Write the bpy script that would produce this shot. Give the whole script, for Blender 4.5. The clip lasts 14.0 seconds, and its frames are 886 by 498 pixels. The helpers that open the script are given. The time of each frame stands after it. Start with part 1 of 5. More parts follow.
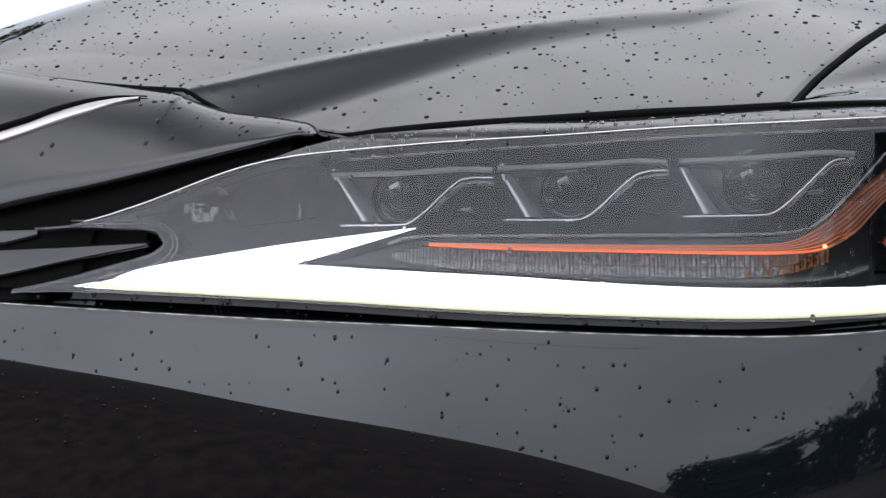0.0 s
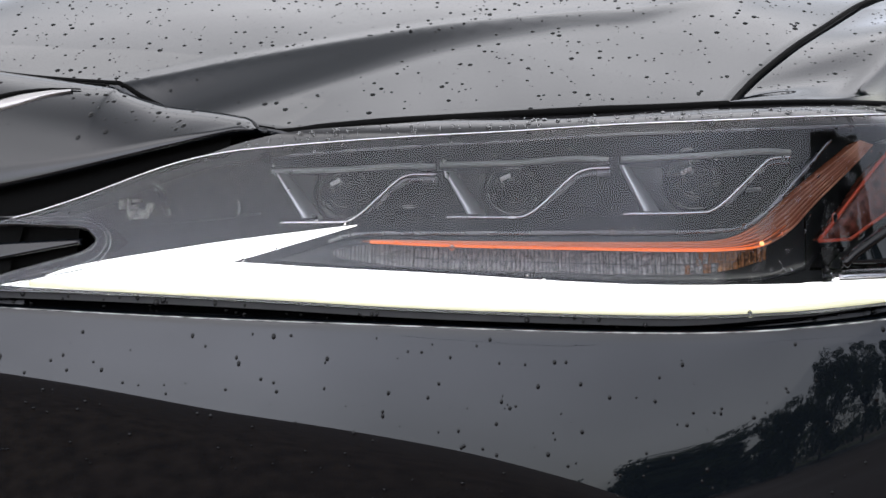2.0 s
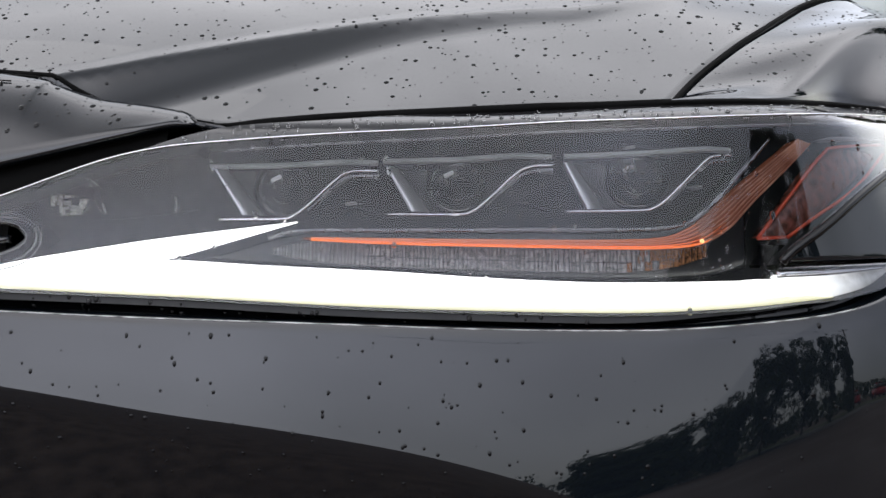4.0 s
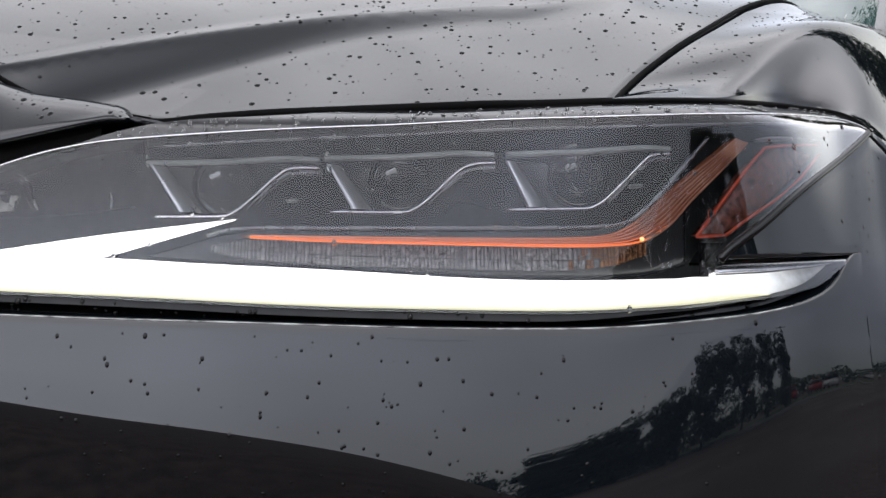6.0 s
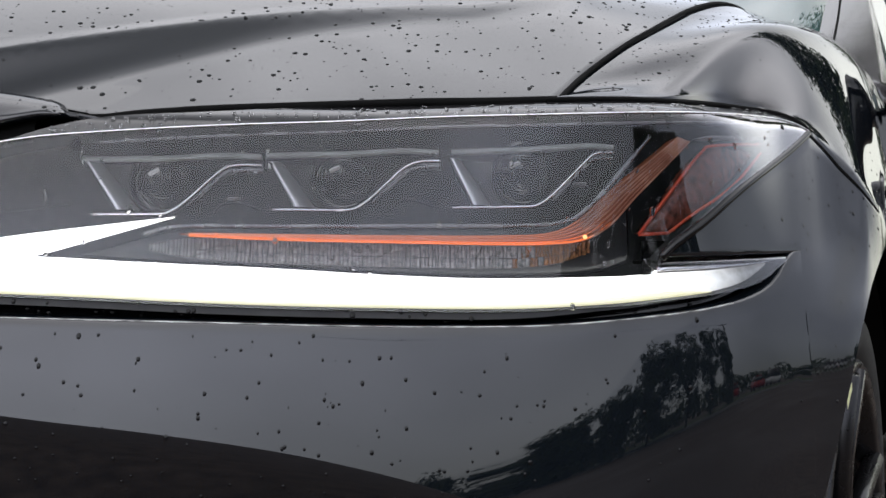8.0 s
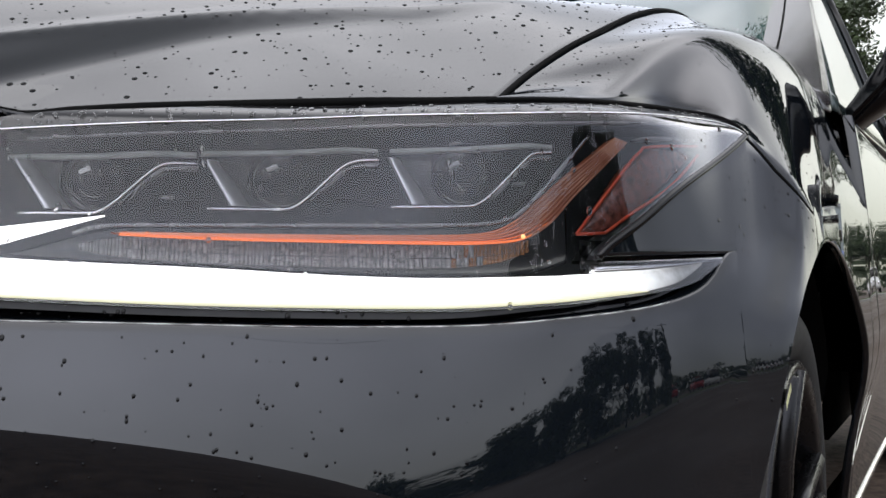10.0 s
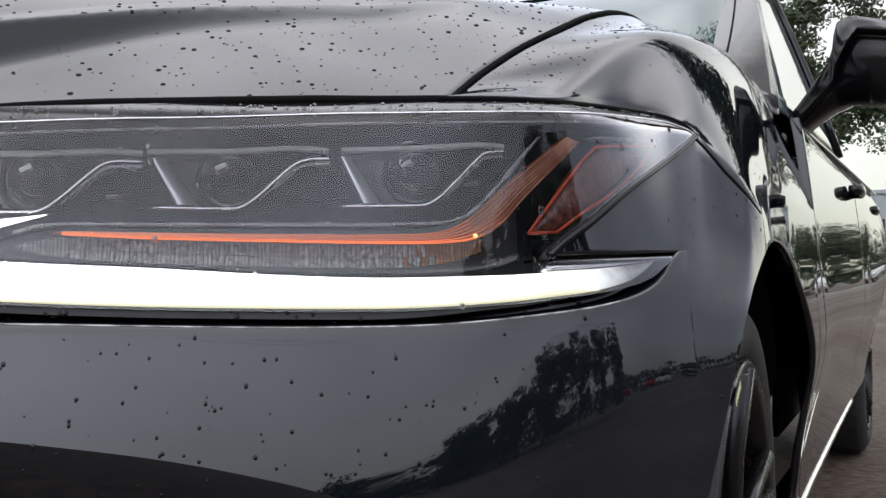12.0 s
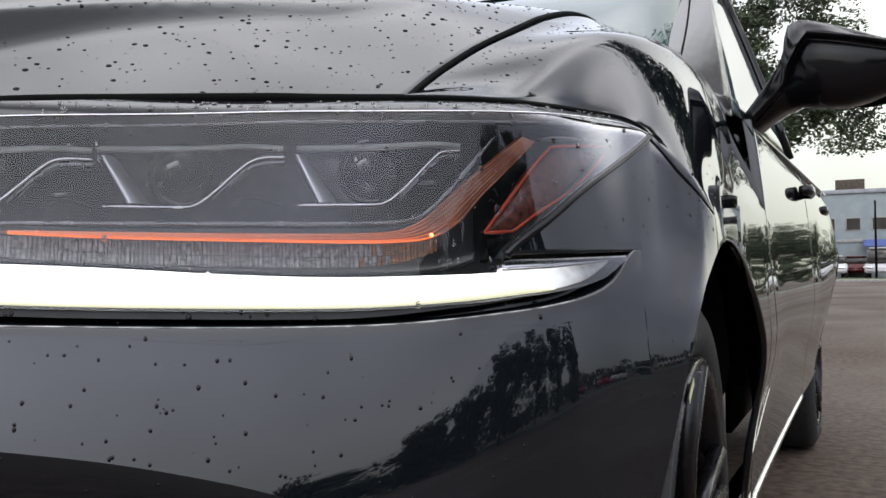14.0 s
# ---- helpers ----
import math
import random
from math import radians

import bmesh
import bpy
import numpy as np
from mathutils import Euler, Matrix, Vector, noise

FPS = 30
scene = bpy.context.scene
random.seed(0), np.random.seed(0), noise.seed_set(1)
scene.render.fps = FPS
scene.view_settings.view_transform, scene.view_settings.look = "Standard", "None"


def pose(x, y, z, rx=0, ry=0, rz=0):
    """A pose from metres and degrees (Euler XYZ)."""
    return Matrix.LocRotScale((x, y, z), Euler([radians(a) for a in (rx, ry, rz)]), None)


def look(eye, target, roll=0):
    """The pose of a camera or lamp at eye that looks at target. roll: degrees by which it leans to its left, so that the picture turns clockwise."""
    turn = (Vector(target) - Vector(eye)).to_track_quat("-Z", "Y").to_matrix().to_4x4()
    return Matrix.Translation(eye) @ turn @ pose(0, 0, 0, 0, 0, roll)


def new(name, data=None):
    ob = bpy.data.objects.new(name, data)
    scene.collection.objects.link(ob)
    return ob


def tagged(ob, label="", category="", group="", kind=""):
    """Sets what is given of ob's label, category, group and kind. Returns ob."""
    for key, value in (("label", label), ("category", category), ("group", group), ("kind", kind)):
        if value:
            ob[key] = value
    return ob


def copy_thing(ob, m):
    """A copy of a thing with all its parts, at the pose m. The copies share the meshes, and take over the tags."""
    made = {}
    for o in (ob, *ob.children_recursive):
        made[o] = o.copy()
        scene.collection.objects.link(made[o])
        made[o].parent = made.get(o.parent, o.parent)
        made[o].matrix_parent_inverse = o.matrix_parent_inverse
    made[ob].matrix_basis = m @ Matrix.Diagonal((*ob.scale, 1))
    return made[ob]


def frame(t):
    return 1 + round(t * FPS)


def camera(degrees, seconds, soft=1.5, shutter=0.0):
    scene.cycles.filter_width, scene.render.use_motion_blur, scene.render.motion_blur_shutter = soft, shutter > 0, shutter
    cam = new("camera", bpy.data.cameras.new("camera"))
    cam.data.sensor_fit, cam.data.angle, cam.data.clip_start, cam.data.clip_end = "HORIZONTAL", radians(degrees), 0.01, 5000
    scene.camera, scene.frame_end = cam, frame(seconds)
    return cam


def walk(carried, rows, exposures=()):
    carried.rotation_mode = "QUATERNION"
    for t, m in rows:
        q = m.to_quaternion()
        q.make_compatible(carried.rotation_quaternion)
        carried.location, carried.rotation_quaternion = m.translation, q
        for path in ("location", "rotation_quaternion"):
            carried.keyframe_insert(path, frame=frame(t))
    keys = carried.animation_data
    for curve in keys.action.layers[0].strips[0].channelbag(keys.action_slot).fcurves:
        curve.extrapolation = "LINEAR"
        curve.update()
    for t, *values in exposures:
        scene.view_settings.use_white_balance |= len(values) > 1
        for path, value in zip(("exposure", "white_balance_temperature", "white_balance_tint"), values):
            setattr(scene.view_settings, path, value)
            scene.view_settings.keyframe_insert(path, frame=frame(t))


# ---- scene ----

# ---- camera ----
cam = camera(55.2, 14.0)
ROWS = [
    (0.0, 1.0520, 0.3323, 0.7200, 90.860, -0.000, 46.600),
    (0.5, 1.0519, 0.3350, 0.7195, 90.859, 0.020, 45.806),
    (1.0, 1.0527, 0.3374, 0.7190, 90.854, 0.047, 45.005),
    (1.5, 1.0531, 0.3401, 0.7187, 90.847, 0.059, 44.215),
    (2.0, 1.0534, 0.3427, 0.7184, 90.831, 0.053, 43.446),
    (2.5, 1.0547, 0.3459, 0.7181, 90.814, 0.066, 42.689),
    (3.0, 1.0552, 0.3489, 0.7179, 90.791, 0.055, 41.970),
    (5.5, 1.0610, 0.3631, 0.7177, 90.648, 0.094, 38.387),
    (6.0, 1.0628, 0.3658, 0.7171, 90.654, 0.088, 37.699),
    (6.5, 1.0642, 0.3688, 0.7164, 90.681, 0.093, 37.033),
    (7.0, 1.0662, 0.3713, 0.7157, 90.719, 0.112, 36.376),
    (7.5, 1.0679, 0.3741, 0.7148, 90.769, 0.127, 35.718),
    (8.0, 1.0698, 0.3768, 0.7135, 90.861, 0.178, 35.056),
    (10.5, 1.0810, 0.3908, 0.7060, 91.518, 0.263, 31.610),
    (11.0, 1.0814, 0.3924, 0.7055, 91.538, 0.319, 30.924),
    (11.5, 1.0816, 0.3934, 0.7055, 91.568, 0.371, 30.161),
    (12.0, 1.0812, 0.3935, 0.7054, 91.555, 0.428, 29.426),
    (12.5, 1.0817, 0.3936, 0.7054, 91.536, 0.435, 28.702),
    (13.0, 1.0818, 0.3944, 0.7054, 91.513, 0.455, 27.943),
    (13.5, 1.0820, 0.3955, 0.7052, 91.491, 0.490, 27.207),
    (14.0, 1.0823, 0.3958, 0.7054, 91.491, 0.510, 26.660),
]
walk(cam, [(t, pose(x, y, z, rx, ry, rz)) for t, x, y, z, rx, ry, rz in ROWS])

# ---- light: an overcast, rainy day ----
SUN_EL, SUN_AZ = radians(34), radians(172)
SUN_DIR = (math.sin(SUN_AZ) * math.cos(SUN_EL), math.cos(SUN_AZ) * math.cos(SUN_EL), math.sin(SUN_EL))
world = bpy.data.worlds.new("overcast_sky")
scene.world = world
world.use_nodes = True
wn, wl = world.node_tree.nodes, world.node_tree.links
wn.clear()

wnode = wn.new
w_out, w_bg = wnode("ShaderNodeOutputWorld"), wnode("ShaderNodeBackground")
w_sky = wnode("ShaderNodeTexSky")
w_sky.sky_type, w_sky.sun_disc, w_sky.sun_elevation, w_sky.sun_rotation = "NISHITA", False, SUN_EL, SUN_AZ
w_co, w_sep = wnode("ShaderNodeTexCoord"), wnode("ShaderNodeSeparateXYZ")
w_grad = wnode("ShaderNodeValToRGB")
w_cloud = wnode("ShaderNodeTexNoise")
w_cloud.inputs["Scale"].default_value, w_cloud.inputs["Detail"].default_value = 2.2, 6.0
w_cr = wnode("ShaderNodeMapRange")
w_cr.inputs["From Min"].default_value, w_cr.inputs["From Max"].default_value = 0.3, 0.7
w_cr.inputs["To Min"].default_value, w_cr.inputs["To Max"].default_value = 0.80, 1.20
w_mul, w_mix = wnode("ShaderNodeMixRGB"), wnode("ShaderNodeMixRGB")
w_mul.blend_type, w_mix.blend_type = "MULTIPLY", "ADD"
w_mul.inputs[0].default_value, w_mix.inputs[0].default_value = 1.0, 0.02
wl.new(w_co.outputs["Generated"], w_sep.inputs[0])
wl.new(w_co.outputs["Generated"], w_cloud.inputs["Vector"])
wl.new(w_sep.outputs["Z"], w_grad.inputs[0])
# clouds: white and thin above the horizon, a heavy dark rain cloud overhead
e = w_grad.color_ramp.elements
e[0].position, e[0].color = 0.0, (0.68, 0.72, 0.75, 1)
e[1].position, e[1].color = 1.0, (0.40, 0.42, 0.45, 1)
for at, c in ((0.14, (1.00, 1.05, 1.15)), (0.34, (1.02, 1.07, 1.23)), (0.43, (.98, 1.03, 1.18)), (0.52, (0.90, 0.93, 1.01)), (0.61, (1.00, 1.02, 1.09)), (0.70, (1.68, 1.67, 1.74)), (0.82, (1.74, 1.74, 1.81)), (0.92, (0.78, 0.80, 0.86))):
    e.new(at).color = (*c, 1)
wl.new(w_cloud.outputs["Fac"], w_cr.inputs["Value"])
wl.new(w_grad.outputs[0], w_mul.inputs[1])
wl.new(w_cr.outputs[0], w_mul.inputs[2])
# the clouds are thinner round the hidden sun and in the north-east, and heavier where rain hangs
def sky_lobe(az, el, half_angle, amount, before):
    """Adds a soft brighter or heavier stretch of cloud, centred on a direction, to a factor."""
    dot, way, add = wnode("ShaderNodeVectorMath"), wnode("ShaderNodeMapRange"), wnode("ShaderNodeMath")
    dot.operation, way.interpolation_type, add.operation = "DOT_PRODUCT", "SMOOTHSTEP", "ADD"
    dot.inputs[1].default_value = (math.sin(az) * math.cos(el), math.cos(az) * math.cos(el), math.sin(el))
    way.inputs["From Min"].default_value, way.inputs["From Max"].default_value, way.inputs["To Max"].default_value = math.cos(half_angle), 1.0, amount
    wl.new(w_co.outputs["Generated"], dot.inputs[0])
    wl.new(dot.outputs["Value"], way.inputs["Value"])
    wl.new(way.outputs[0], add.inputs[0])
    if before is None:
        add.inputs[1].default_value = 1.0
    else:
        wl.new(before, add.inputs[1])
    return add.outputs[0]


thick = sky_lobe(SUN_AZ, SUN_EL, radians(41), .95, None)
thick = sky_lobe(radians(200), radians(54), radians(35), -.68, thick)
thick = sky_lobe(radians(58), radians(10), radians(36), -.30, thick)
thick = sky_lobe(radians(21), radians(16), radians(24), 1.05, thick)
thick = sky_lobe(radians(38), radians(42), radians(28), .38, thick)
w_sun = wnode("ShaderNodeVectorMath")
w_sun.operation = "SCALE"
wl.new(w_mul.outputs[0], w_sun.inputs[0])
wl.new(thick, w_sun.inputs["Scale"])
w_haze, w_tint = wnode("ShaderNodeMath"), wnode("ShaderNodeMixRGB")
w_haze.operation, w_haze.inputs[1].default_value = "SUBTRACT", 1.0
w_tint.blend_type, w_tint.inputs[2].default_value = "MULTIPLY", (1.05, 1.0, .80, 1)
wl.new(sky_lobe(radians(14), radians(9), radians(34), 1.0, None), w_haze.inputs[0])
wl.new(w_haze.outputs[0], w_tint.inputs[0])
wl.new(w_sun.outputs[0], w_tint.inputs[1])
wl.new(w_tint.outputs[0], w_mix.inputs[1])
wl.new(w_sky.outputs[0], w_mix.inputs[2])
wl.new(w_mix.outputs[0], w_bg.inputs["Color"])
w_bg.inputs["Strength"].default_value = 1.0
wl.new(w_bg.outputs[0], w_out.inputs[0])

sun = new("sun", bpy.data.lights.new("sun", "SUN"))
sun.data.energy, sun.data.angle, sun.data.color = 0.5, radians(120), (1.0, 0.97, 0.93)
sun.matrix_world = look((0, 0, 30), Vector((0, 0, 30)) - Vector((SUN_DIR[0], SUN_DIR[1], 1.2)))
scene.view_settings.exposure = 0.0


# ---- materials ----
def material(name, base=(0.5, 0.5, 0.5), rough=0.5, metal=0.0, **kw):
    """A Principled material; kw names further sockets."""
    m = bpy.data.materials.new(name)
    m.use_nodes = True
    b = m.node_tree.nodes["Principled BSDF"]
    b.inputs["Base Color"].default_value = (*base, 1)
    b.inputs["Roughness"].default_value = rough
    b.inputs["Metallic"].default_value = metal
    for k, v in kw.items():
        b.inputs[k.replace("_", " ")].default_value = v
    return m


def noisy(m, scale, lo, hi, socket="Base Color", detail=5.0, bump=0.0, bump_scale=None, bump_dist=0.002, coords="Object"):
    """Lets a noise run a socket between lo and hi, and adds a fine relief."""
    nt = m.node_tree
    b = nt.nodes["Principled BSDF"]
    co, nz = nt.nodes.new("ShaderNodeTexCoord"), nt.nodes.new("ShaderNodeTexNoise")
    nz.inputs["Scale"].default_value, nz.inputs["Detail"].default_value = scale, detail
    nt.links.new(co.outputs[coords], nz.inputs["Vector"])
    cr = nt.nodes.new("ShaderNodeValToRGB")
    cr.color_ramp.elements[0].position, cr.color_ramp.elements[1].position = 0.32, 0.68
    as_col = lambda v: (*v, 1) if isinstance(v, tuple) else (v, v, v, 1)
    cr.color_ramp.elements[0].color, cr.color_ramp.elements[1].color = as_col(lo), as_col(hi)
    nt.links.new(nz.outputs["Fac"], cr.inputs[0])
    nt.links.new(cr.outputs[0], b.inputs[socket])
    if bump:
        n2, bp = nt.nodes.new("ShaderNodeTexNoise"), nt.nodes.new("ShaderNodeBump")
        n2.inputs["Scale"].default_value, n2.inputs["Detail"].default_value = bump_scale or scale * 6, 3.0
        nt.links.new(co.outputs[coords], n2.inputs["Vector"])
        bp.inputs["Strength"].default_value, bp.inputs["Distance"].default_value = bump, bump_dist
        nt.links.new(n2.outputs["Fac"], bp.inputs["Height"])
        nt.links.new(bp.outputs[0], b.inputs["Normal"])
    return m


def clear_cover(name, tint, ior=1.5):
    """A thin clear sheet: seen through, with a gloss that grows towards grazing angles."""
    m = bpy.data.materials.new(name)
    m.use_nodes = True
    nt = m.node_tree
    nt.nodes.clear()
    o, mix = nt.nodes.new("ShaderNodeOutputMaterial"), nt.nodes.new("ShaderNodeMixShader")
    tr, gl, fr = nt.nodes.new("ShaderNodeBsdfTransparent"), nt.nodes.new("ShaderNodeBsdfGlossy"), nt.nodes.new("ShaderNodeFresnel")
    tr.inputs[0].default_value = (*tint, 1)
    gl.inputs["Roughness"].default_value = 0.0
    gl.inputs["Color"].default_value = (.96, .955, 1.0, 1)
    fr.inputs["IOR"].default_value = ior
    mr = nt.nodes.new("ShaderNodeMapRange")
    mr.inputs["From Min"].default_value, mr.inputs["From Max"].default_value, mr.inputs["To Max"].default_value = .03, .175, .66
    pw = nt.nodes.new("ShaderNodeMath")
    pw.operation, pw.inputs[1].default_value = "POWER", 1.36
    nt.links.new(fr.outputs[0], mr.inputs["Value"])
    nt.links.new(mr.outputs[0], pw.inputs[0])
    nt.links.new(pw.outputs[0], mix.inputs[0])
    nt.links.new(tr.outputs[0], mix.inputs[1])
    nt.links.new(gl.outputs[0], mix.inputs[2])
    nt.links.new(mix.outputs[0], o.inputs[0])
    return m


def glowing(name, color, strength, base=(0.8, 0.8, 0.8)):
    return material(name, base, 0.3, Emission_Color=(*color, 1), Emission_Strength=strength)


PAINT = noisy(material("black_car_paint", (0.0044, 0.0062, 0.0088), 0.04, IOR=1.65, Specular_Tint=(.985, .98, 1.0, 1)), 9.0, 0.012, 0.03, "Roughness")
GLOSS = material("gloss_black_plastic", (0.004, 0.004, 0.005), 0.08, IOR=1.45)
MIRRORBLACK = noisy(material("satin_black_mirror_shell", (0.004, 0.004, 0.005), 0.12, IOR=1.38), 20.0, 0.08, 0.18, "Roughness")
# near black with the shade of gaps in its colour; also wires and posts
GAPM = material("unlit_gap_rubber", (0.003, 0.003, 0.003), 0.8, IOR=1.2)
HOUSE = noisy(material("lamp_housing_plastic", (0.012, 0.012, 0.014), 0.5, IOR=1.25), 40.0, (0.010, 0.011, 0.014), (0.020, 0.021, 0.025))
HOUSEPALE = noisy(material("pale_housing_plastic", (.06, .06, .065), .4), 60.0, (.14, .14, .15), (.24, .24, .25))
PALEBROW = noisy(material("pale_brow_plastic", (.4, .42, .4), .35), 60.0, (.34, .36, .34), (.5, .52, .5))
HOUSEGLOSS = material("lamp_bezel_gloss", (0.016, 0.017, 0.020), 0.22)
LEDGE = material("polished_clear_ledge", (0.02, 0.02, 0.022), 0.05, IOR=1.7)
CHROME = noisy(material("satin_chrome", (0.92, 0.92, 0.94), 0.18, 1.0), 60.0, 0.12, 0.28, "Roughness")
TRIMCHROME = noisy(material("brushed_trim", (.60, .58, .58), .42, 1.0), 40.0, .36, .50, "Roughness")
DULLCHROME = noisy(material("smoked_chrome", (0.25, 0.25, 0.26), 0.25, 1.0), 60.0, 0.2, 0.35, "Roughness")
COVER = clear_cover("clear_lamp_cover", (0.81, 0.82, 0.845), 1.6)
SATIN = noisy(material("satin_reflector", (.58, .59, .60), .35, .9), 50.0, .25, .5, "Roughness")
LENSGLASS = noisy(material("projector_lens_glass", (.02, .021, .024), .05, IOR=1.18), 60.0, (.008, .009, .011), (.045, .047, .05))
DRL = glowing("white_light_guide", (1.0, 1.0, 0.97), 2.6)
DRLEDGE = glowing("warm_light_guide_edge", (1.0, 0.95, 0.50), 0.85)
LIPGREY = noisy(material("dark_grey_lip_plastic", (0.022, 0.022, 0.024), 0.4, IOR=1.35), 60.0, (.018, .018, .020), (.028, .028, .030))
AMBER = noisy(material("amber_plastic", (0.75, 0.13, 0.03), 0.2, Emission_Color=(1, 0.12, 0.02, 1), Emission_Strength=0.0), 30.0, (0.20, 0.065, 0.035), (0.34, 0.115, 0.065))
AMBERLIT = glowing("lit_amber_line", (1.0, 0.16, 0.02), 0.65, (0.9, 0.2, 0.03))
AMBERDIM = glowing("dim_amber_line", (1.0, 0.22, 0.06), 0.28, (0.6, 0.2, 0.1))
AMBERPALE = noisy(material("pale_amber_ridge", (.5, .2, .12), .2), 45.0, (.30, .10, .055), (.66, .32, .21))
AMBERSPARK = glowing("amber_diode", (1.0, 0.45, 0.02), 1.6)
REFLEX = noisy(material("red_orange_reflex_plastic", (0.5, 0.06, 0.03), 0.15), 30.0, (0.45, 0.05, 0.025), (0.6, 0.09, 0.04))
SMOKE = noisy(material("smoked_reflex_plastic", (0.1, 0.035, 0.025), 0.2), 200.0, (0.05, 0.02, 0.015), (0.22, 0.07, 0.05))
REFLECTOR = noisy(material("smoked_reflector", (.12, .12, .125), .3, .6), 30.0, (.05, .05, .055), (.16, .16, .165))
# clear ribs; the black-to-pale colour noise imitates their glints
RIBM = noisy(material("clear_ribbed_plastic", (0.5, 0.49, 0.48), 0.12, Specular_IOR_Level=0.8), 420.0, (0.01, 0.01, 0.01), (0.42, 0.42, 0.43))
# rib colour that holds the reflection of the amber strip above
RIB_AMBER_SHEEN = noisy(material("amber_ribbed_plastic", (.3, .14, .07), .12, Specular_IOR_Level=.8), 420.0, (.02, .008, .004), (.42, .19, .08))
# pale colour that stands in for the highlight on the bumper's edge
EDGE_GLINT = noisy(material("bright_wet_edge", (.5, .5, .5), .1, IOR=1.5), 90, (.12, .12, .12), (.7, .7, .7))
RUBBER = noisy(material("tyre_rubber", (0.02, 0.02, 0.021), 0.75), 60.0, (0.009, 0.009, 0.010), (0.020, 0.020, 0.020), bump=0.3)
RIM = noisy(material("dark_alloy", (0.03, 0.03, 0.033), 0.3, 0.8), 30.0, 0.2, 0.35, "Roughness")
WINDOW = material("tinted_car_glass", (0.05, 0.07, 0.07), 0.02, IOR=1.65)
WINDSHIELD = material("teal_tinted_windshield", (0.06, 0.11, 0.105), 0.02, IOR=1.65)
# base and IOR raised to put the sky's pale reflection into the paint
PILLAR = noisy(material("grey_pillar_paint", (0.06, 0.056, 0.060), 0.15, IOR=2.3), 9.0, 0.1, 0.2, "Roughness")
WATER = material("water_on_black", (0.004, 0.004, 0.005), 0.0, IOR=1.33)
WATERCLEAR = material("clear_water", (1, 1, 1), 0.0, IOR=1.38, Transmission_Weight=1.0)


# ---- shape helpers ----
def solid(name, bm, mat, parent=None, label="", smooth=True):
    """Links a bmesh as one mesh object under its parent."""
    me = bpy.data.meshes.new(name)
    bm.normal_update()
    bm.to_mesh(me)
    bm.free()
    me.materials.append(mat)
    if smooth:
        me.polygons.foreach_set("use_smooth", [True] * len(me.polygons))
    ob = new(name, me)
    if parent:
        ob.parent = parent
    if label:
        tagged(ob, label)
    return ob


part = solid


def thing(name, label, category, group="", kind="", at=(0, 0, 0)):
    ob = tagged(new(name), label, category, group, kind)
    ob.location = at
    return ob


def box(bm, x0, x1, y0, y1, z0, z1, bevel=0.0, segs=2):
    g = bmesh.ops.create_cube(bm, size=1.0, matrix=Matrix.Translation(((x0 + x1) / 2, (y0 + y1) / 2, (z0 + z1) / 2)) @ Matrix.Diagonal((x1 - x0, y1 - y0, z1 - z0, 1)))
    if bevel:
        edges = {ed for v in g["verts"] for ed in v.link_edges}
        bmesh.ops.bevel(bm, geom=list(edges), offset=bevel, segments=segs, affect="EDGES", profile=0.5)
    return bm


def tube(bm, pts, r, sides=8, flat=1.0):
    """Sweeps a round or flattened section along points; r may be a list."""
    pts = [Vector(p) for p in pts]
    rs = r if isinstance(r, (list, tuple)) else [r] * len(pts)
    rings = []
    for i, p in enumerate(pts):
        d = (pts[min(i + 1, len(pts) - 1)] - pts[max(i - 1, 0)]).normalized()
        u = d.cross(Vector((0, 0, 1)))
        u = u.normalized() if u.length > 1e-4 else Vector((1, 0, 0))
        v = u.cross(d)
        rings.append([bm.verts.new(p + rs[i] * (math.cos(a) * u * flat + math.sin(a) * v)) for a in np.linspace(0, 2 * math.pi, sides, endpoint=False)])
    for a, b in zip(rings, rings[1:]):
        for k in range(sides):
            bm.faces.new((a[k], a[(k + 1) % sides], b[(k + 1) % sides], b[k]))
    bm.faces.new(rings[0][::-1])
    bm.faces.new(rings[-1])
    return bm


def lattice(bm, P):
    """Faces over an array of points (columns, rows, 3), outward to the side from which columns run right and rows up."""
    V = [[bm.verts.new(p) for p in col] for col in P]
    for a, b in zip(V, V[1:]):
        for j in range(len(a) - 1):
            bm.faces.new((a[j], b[j], b[j + 1], a[j + 1]))
    return V


# ---- the car's skin: a curve in plan, leaned by height, and a crown above it ----
def spline(pts, n=16):
    p = np.array(pts, float)
    p = np.vstack([2 * p[0] - p[1], p, 2 * p[-1] - p[-2]])
    out = []
    for i in range(1, len(p) - 2):
        a, b, c, d = p[i - 1:i + 3]
        for k in range(n):
            t = k / n
            out.append(.5 * (2 * b + (c - a) * t + (2 * a - 5 * b + 4 * c - d) * t * t + (3 * b - a - 3 * c + d) * t ** 3))
    out.append(p[-2])
    return np.array(out)
def ramp(a, b, v):
    t = np.clip((np.asarray(v, float) - a) / (b - a), 0, 1)
    return t * t * (3 - 2 * t)
PLAN = spline([(0, .36), (.2, .425), (.37, .548), (.54, .685), (.66, .785), (.755, .86), (.847, .927), (.900, .985), (.930, 1.06),
               (.944, 1.16), (.949, 1.28), (.944, 1.45), (.934, 1.8), (.930, 2.05), (.935, 2.6), (.947, 3.4), (.955, 4.1), (.92, 4.8)])
ARC = np.r_[0, np.cumsum(np.linalg.norm(np.diff(PLAN, axis=0), axis=1))]
